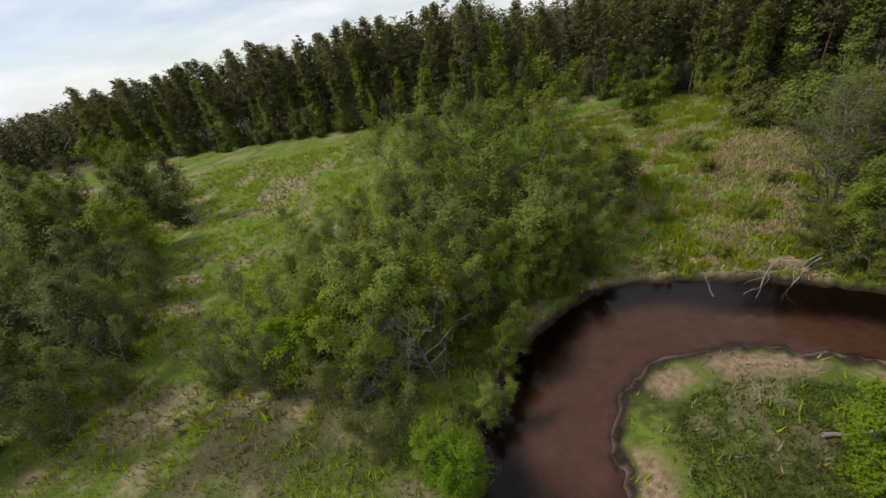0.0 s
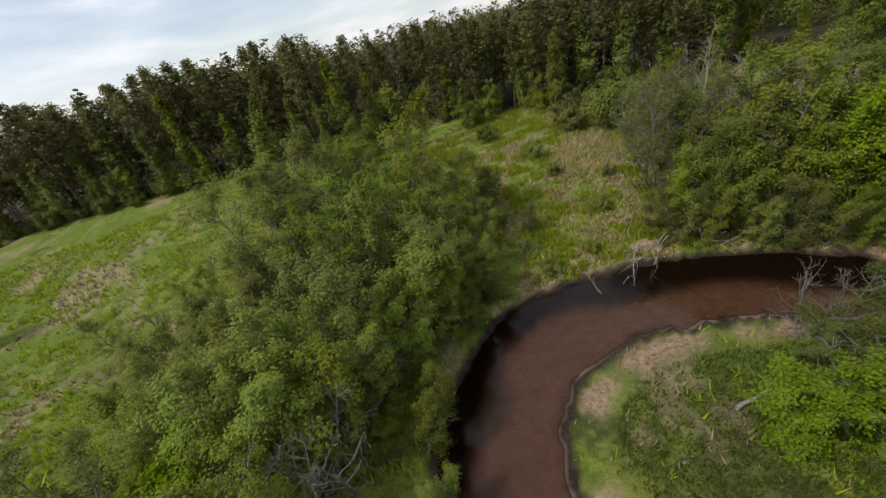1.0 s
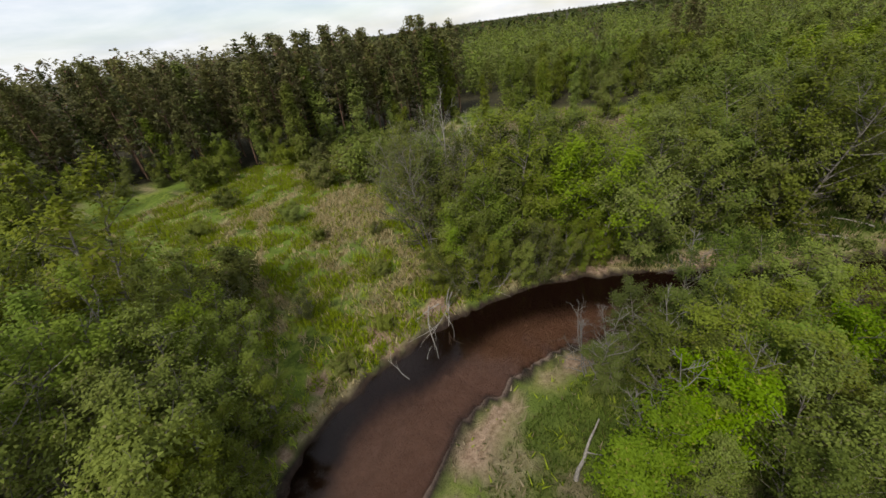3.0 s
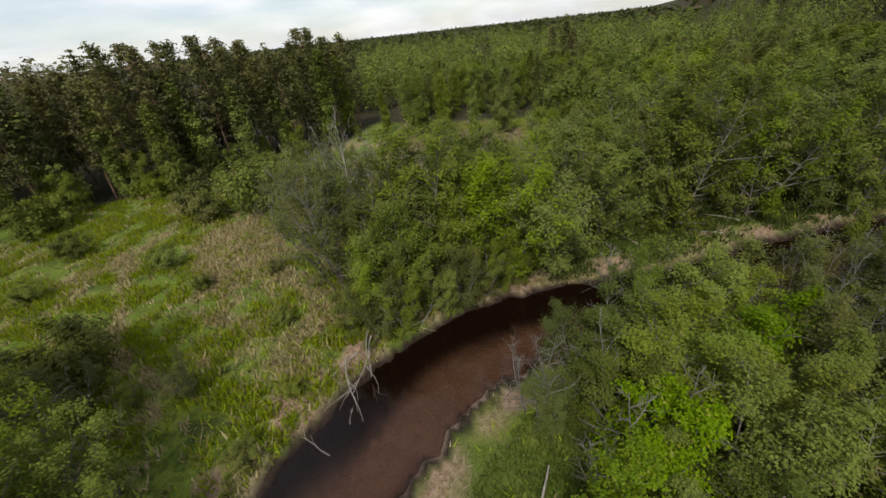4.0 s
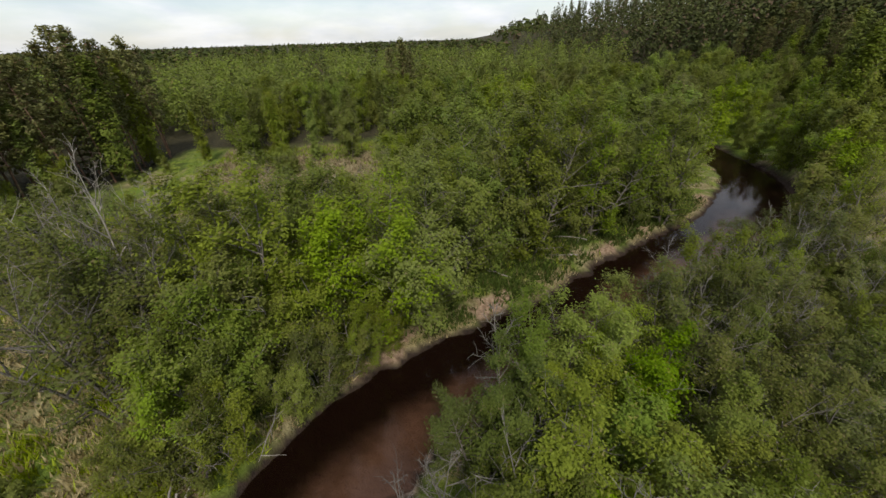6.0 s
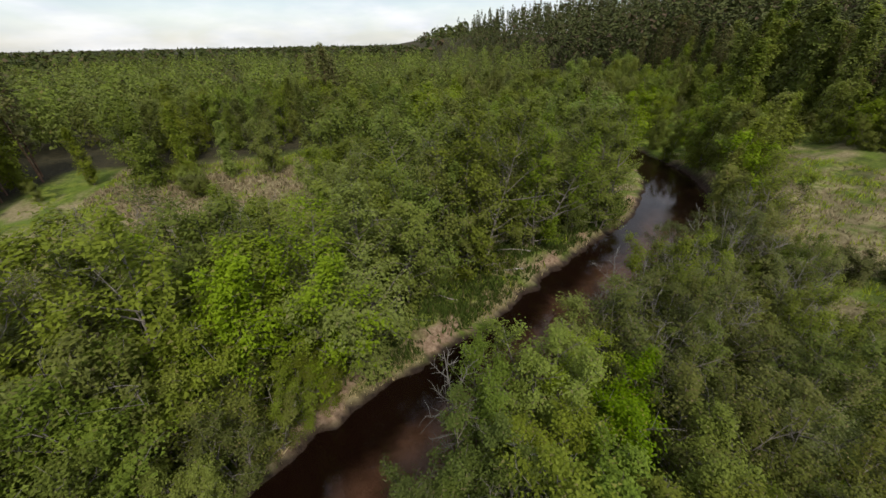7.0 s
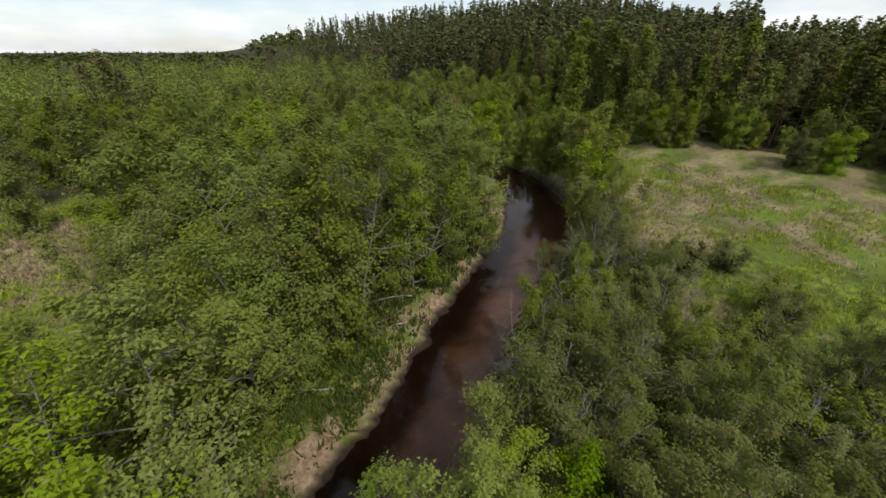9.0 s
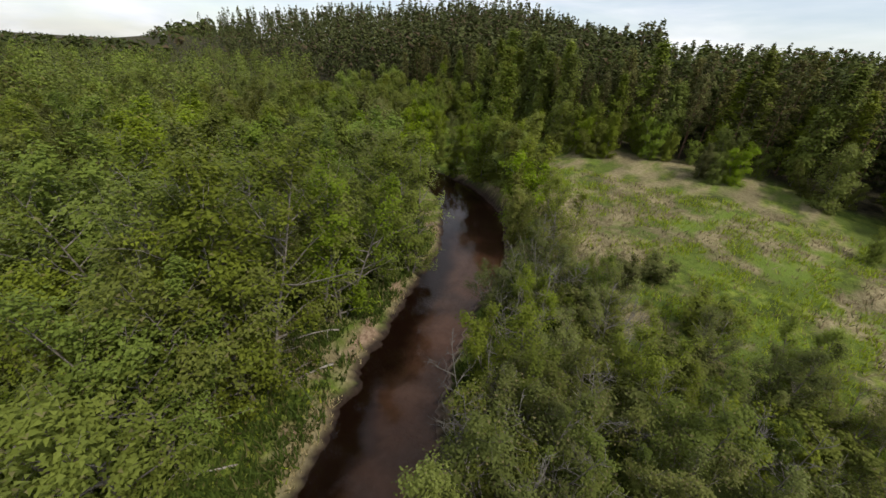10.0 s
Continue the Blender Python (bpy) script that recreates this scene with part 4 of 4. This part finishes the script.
grass_field("green_sedge", GRASS, FRESH, 3, 42000, MEADOW, lambda x, y: (1 - 0.8 * dry_mask(x, y)) * step01(value_noise(x * 0.5, y * 0.5, 22), -0.3, 0.3), 5, 0.3, 0.75, 0.07)
grass_field("dry_sedge", STRAW, DRY, 4, 30000, MEADOW, lambda x, y: 0.10 + 0.9 * dry_mask(x, y), 4, 0.3, 0.7, 0.08)
grass_field("western_grass", GRASS, FRESH, 7, 9000, (-75, 18, -14, 90), lambda x, y: (1 - 0.7 * dry_mask(x, y)) * step01(value_noise(x * 0.3, y * 0.3, 23), -0.5, 0.3), 4, 0.4, 0.9, 0.12)
grass_field("western_straw", STRAW, DRY, 8, 7000, (-75, 18, -14, 90), lambda x, y: 0.1 + 0.9 * dry_mask(x, y), 4, 0.3, 0.7, 0.11)


BELT = (-16, 24, 20, 96)
grass_field("northern_grass", GRASS, FRESH, 9, 9000, BELT, lambda x, y: (1 - 0.7 * dry_mask(x, y)) * step01(value_noise(x * 0.3, y * 0.3, 23), -0.5, 0.3), 4, 0.4, 0.9, 0.11)
grass_field("northern_straw", STRAW, DRY, 10, 7000, BELT, lambda x, y: 0.1 + 0.9 * dry_mask(x, y), 4, 0.3, 0.7, 0.1)


EAST = (58, 8, 98, 38)
grass_field("eastern_grass", GRASS, FRESH, 11, 4000, EAST, lambda x, y: 0.8 * (1 - dry_mask(x, y)), 4, 0.4, 0.9, 0.12)
grass_field("eastern_straw", STRAW, DRY, 12, 6000, EAST, lambda x, y: 0.1 + 0.9 * dry_mask(x, y), 4, 0.3, 0.7, 0.11)
grass_field("bank_straw", STRAW, "dead straw grass hanging over the edge of the bank", 13, 60000, (14, -50, 62, 30),
            lambda x, y: (river_dist(x, y)[1] < 0) * (1 - step01(river_dist(x, y)[0], 0.9, 2.3)) * step01(value_noise(x * 0.35, y * 0.35, 36), -0.2, 0.4), 4, 0.2, 0.5, 0.05, 0.4)


HERB = foliage("herb_leaves", (0.05, 0.078, 0.015), (0.10, 0.14, 0.028), (0.16, 0.15, 0.055), 0.35)
grass_field("bank_herbs", HERB, "tall dark green herbs on the river bank", 5, 24000, (34, -32, 58, 10), lambda x, y: 0.35 + 0.55 * step01(value_noise(x * 0.5, y * 0.5, 31), -0.2, 0.3), 4, 0.3, 0.75, 0.09, 0.75)
grass_field("bend_grass", HERB, "long green grass inside the river bend", 6, 16000, (4, -6, 27, 16), lambda x, y: 1 - 0.8 * dry_mask(x, y), 4, 0.14, 0.36, 0.035, 3.0)


def dead_wood(name, seed, x, y, z, heading, rise, length, r, twigs, label, category="branch"):
    """A fallen stem with side branches; it lies on the bank or reaches into the water."""
    rng = np.random.RandomState(seed)
    a = radians(heading)
    pts = curve_line((x, y, z), (math.sin(a), math.cos(a), rise), length, 6, -0.02, rng, 0.10)
    root = tagged(new(name), label, category, "fallen branches by the water")
    v, f = tubes([(pts, np.linspace(r, r * 0.3, len(pts)))], 7)
    stem = new("stem", quick_mesh("stem", v, f, [PALE], True))
    stem.parent = root
    for k in range(twigs):
        p = along_line(pts, rng.uniform(0.2, 0.95))
        d = pts[-1] - pts[0]
        d = d / np.linalg.norm(d) + rng.normal(size=3) * np.array([0.6, 0.6, 0.12])
        tw = curve_line(p, d / np.linalg.norm(d), length * rng.uniform(0.2, 0.45), 4, 0.0, rng, 0.18)
        v, f = tubes([(tw, np.linspace(r * 0.45, 0.008, len(tw)))], 5)
        t = new("side_branch", quick_mesh("side_branch", v, f, [PALE], True))
        t.parent = stem
    return root


FALLEN = "pale fallen tree top with bare branches reaching over the water"
for k, (x, y, z, a, b, n) in enumerate(((28.2, 20.4, 1.1, 282, 5.2, 4), (27.4, 20.8, 1.3, 268, 4.6, 3), (26.0, 21.4, 1.0, 300, 4.2, 3), (30.6, 18.0, 1.2, 292, 3.4, 3), (33.0, 15.6, 1.2, 300, 3.0, 3),
                                             (28.6, 21.2, 1.5, 262, 7.0, 5), (25.4, 22.0, 1.1, 255, 5.0, 3), (31.8, 17.0, 1.3, 275, 3.6, 4))):
    dead_wood("fallen_branch", k + 1, x, y, z, a, -0.13, b, 0.058, n, FALLEN)
dead_wood("floating_branch", 6, 19.2, 20.6, 0.03, 20, 0.04, 2.2, 0.035, 2, "thin pale branch lying in the dark water")
dead_wood("floating_branch", 7, 21.2, 20.2, 0.03, 60, 0.04, 1.3, 0.03, 2, "thin pale branch lying in the dark water")
dead_wood("fallen_log", 8, 16.0, 9.4, 0.85, 100, 0.04, 3.6, 0.12, 2, "pale bare log lying in the grass of the bank", "log")
dead_wood("fallen_log", 9, 41.6, -1.6, 0.4, 30, 0.45, 2.4, 0.09, 2, "pale bare log leaning on the sandy bank", "log")
dead_wood("fallen_log", 10, 43.6, -8.6, 0.9, 20, 0.12, 3.6, 0.1, 4, "pale bare log lying in the grass of the bank", "log")
dead_wood("fallen_log", 11, 46.0, -11.0, 1.0, 40, 0.1, 3.4, 0.08, 5, "pale bare log lying in the grass of the bank", "log")


def brush_pile(x, y, seed, radius, sticks):
    """A heap of dead brushwood."""
    rng = np.random.RandomState(seed)
    lines = []
    for _ in range(sticks):
        p = np.append(rng.normal(size=2) * radius * 0.55, 0)
        p[2] = max(0.05, rng.uniform(0.1, 1.0) * (1.1 - np.hypot(p[0], p[1]) / radius))
        a = rng.uniform(0, 6.283)
        pts = curve_line(p, (math.cos(a), math.sin(a), rng.uniform(-0.1, 0.5)), rng.uniform(0.8, 2.0), 3, 0.0, rng, 0.15)
        lines.append((pts, np.linspace(0.03, 0.008, len(pts))))
    v, f = tubes(lines, 4)
    ob = tagged(new("brushwood", quick_mesh("brushwood", v, f, [BARK], True)), "brown heap of dead brushwood among the bushes", "brushwood", kind="stuff")
    ob.matrix_basis = pose(x, y, g1(x, y))


brush_pile(20.6, -22.4, 1, 2.4, 170)
brush_pile(30.6, 21.6, 2, 1.6, 80)
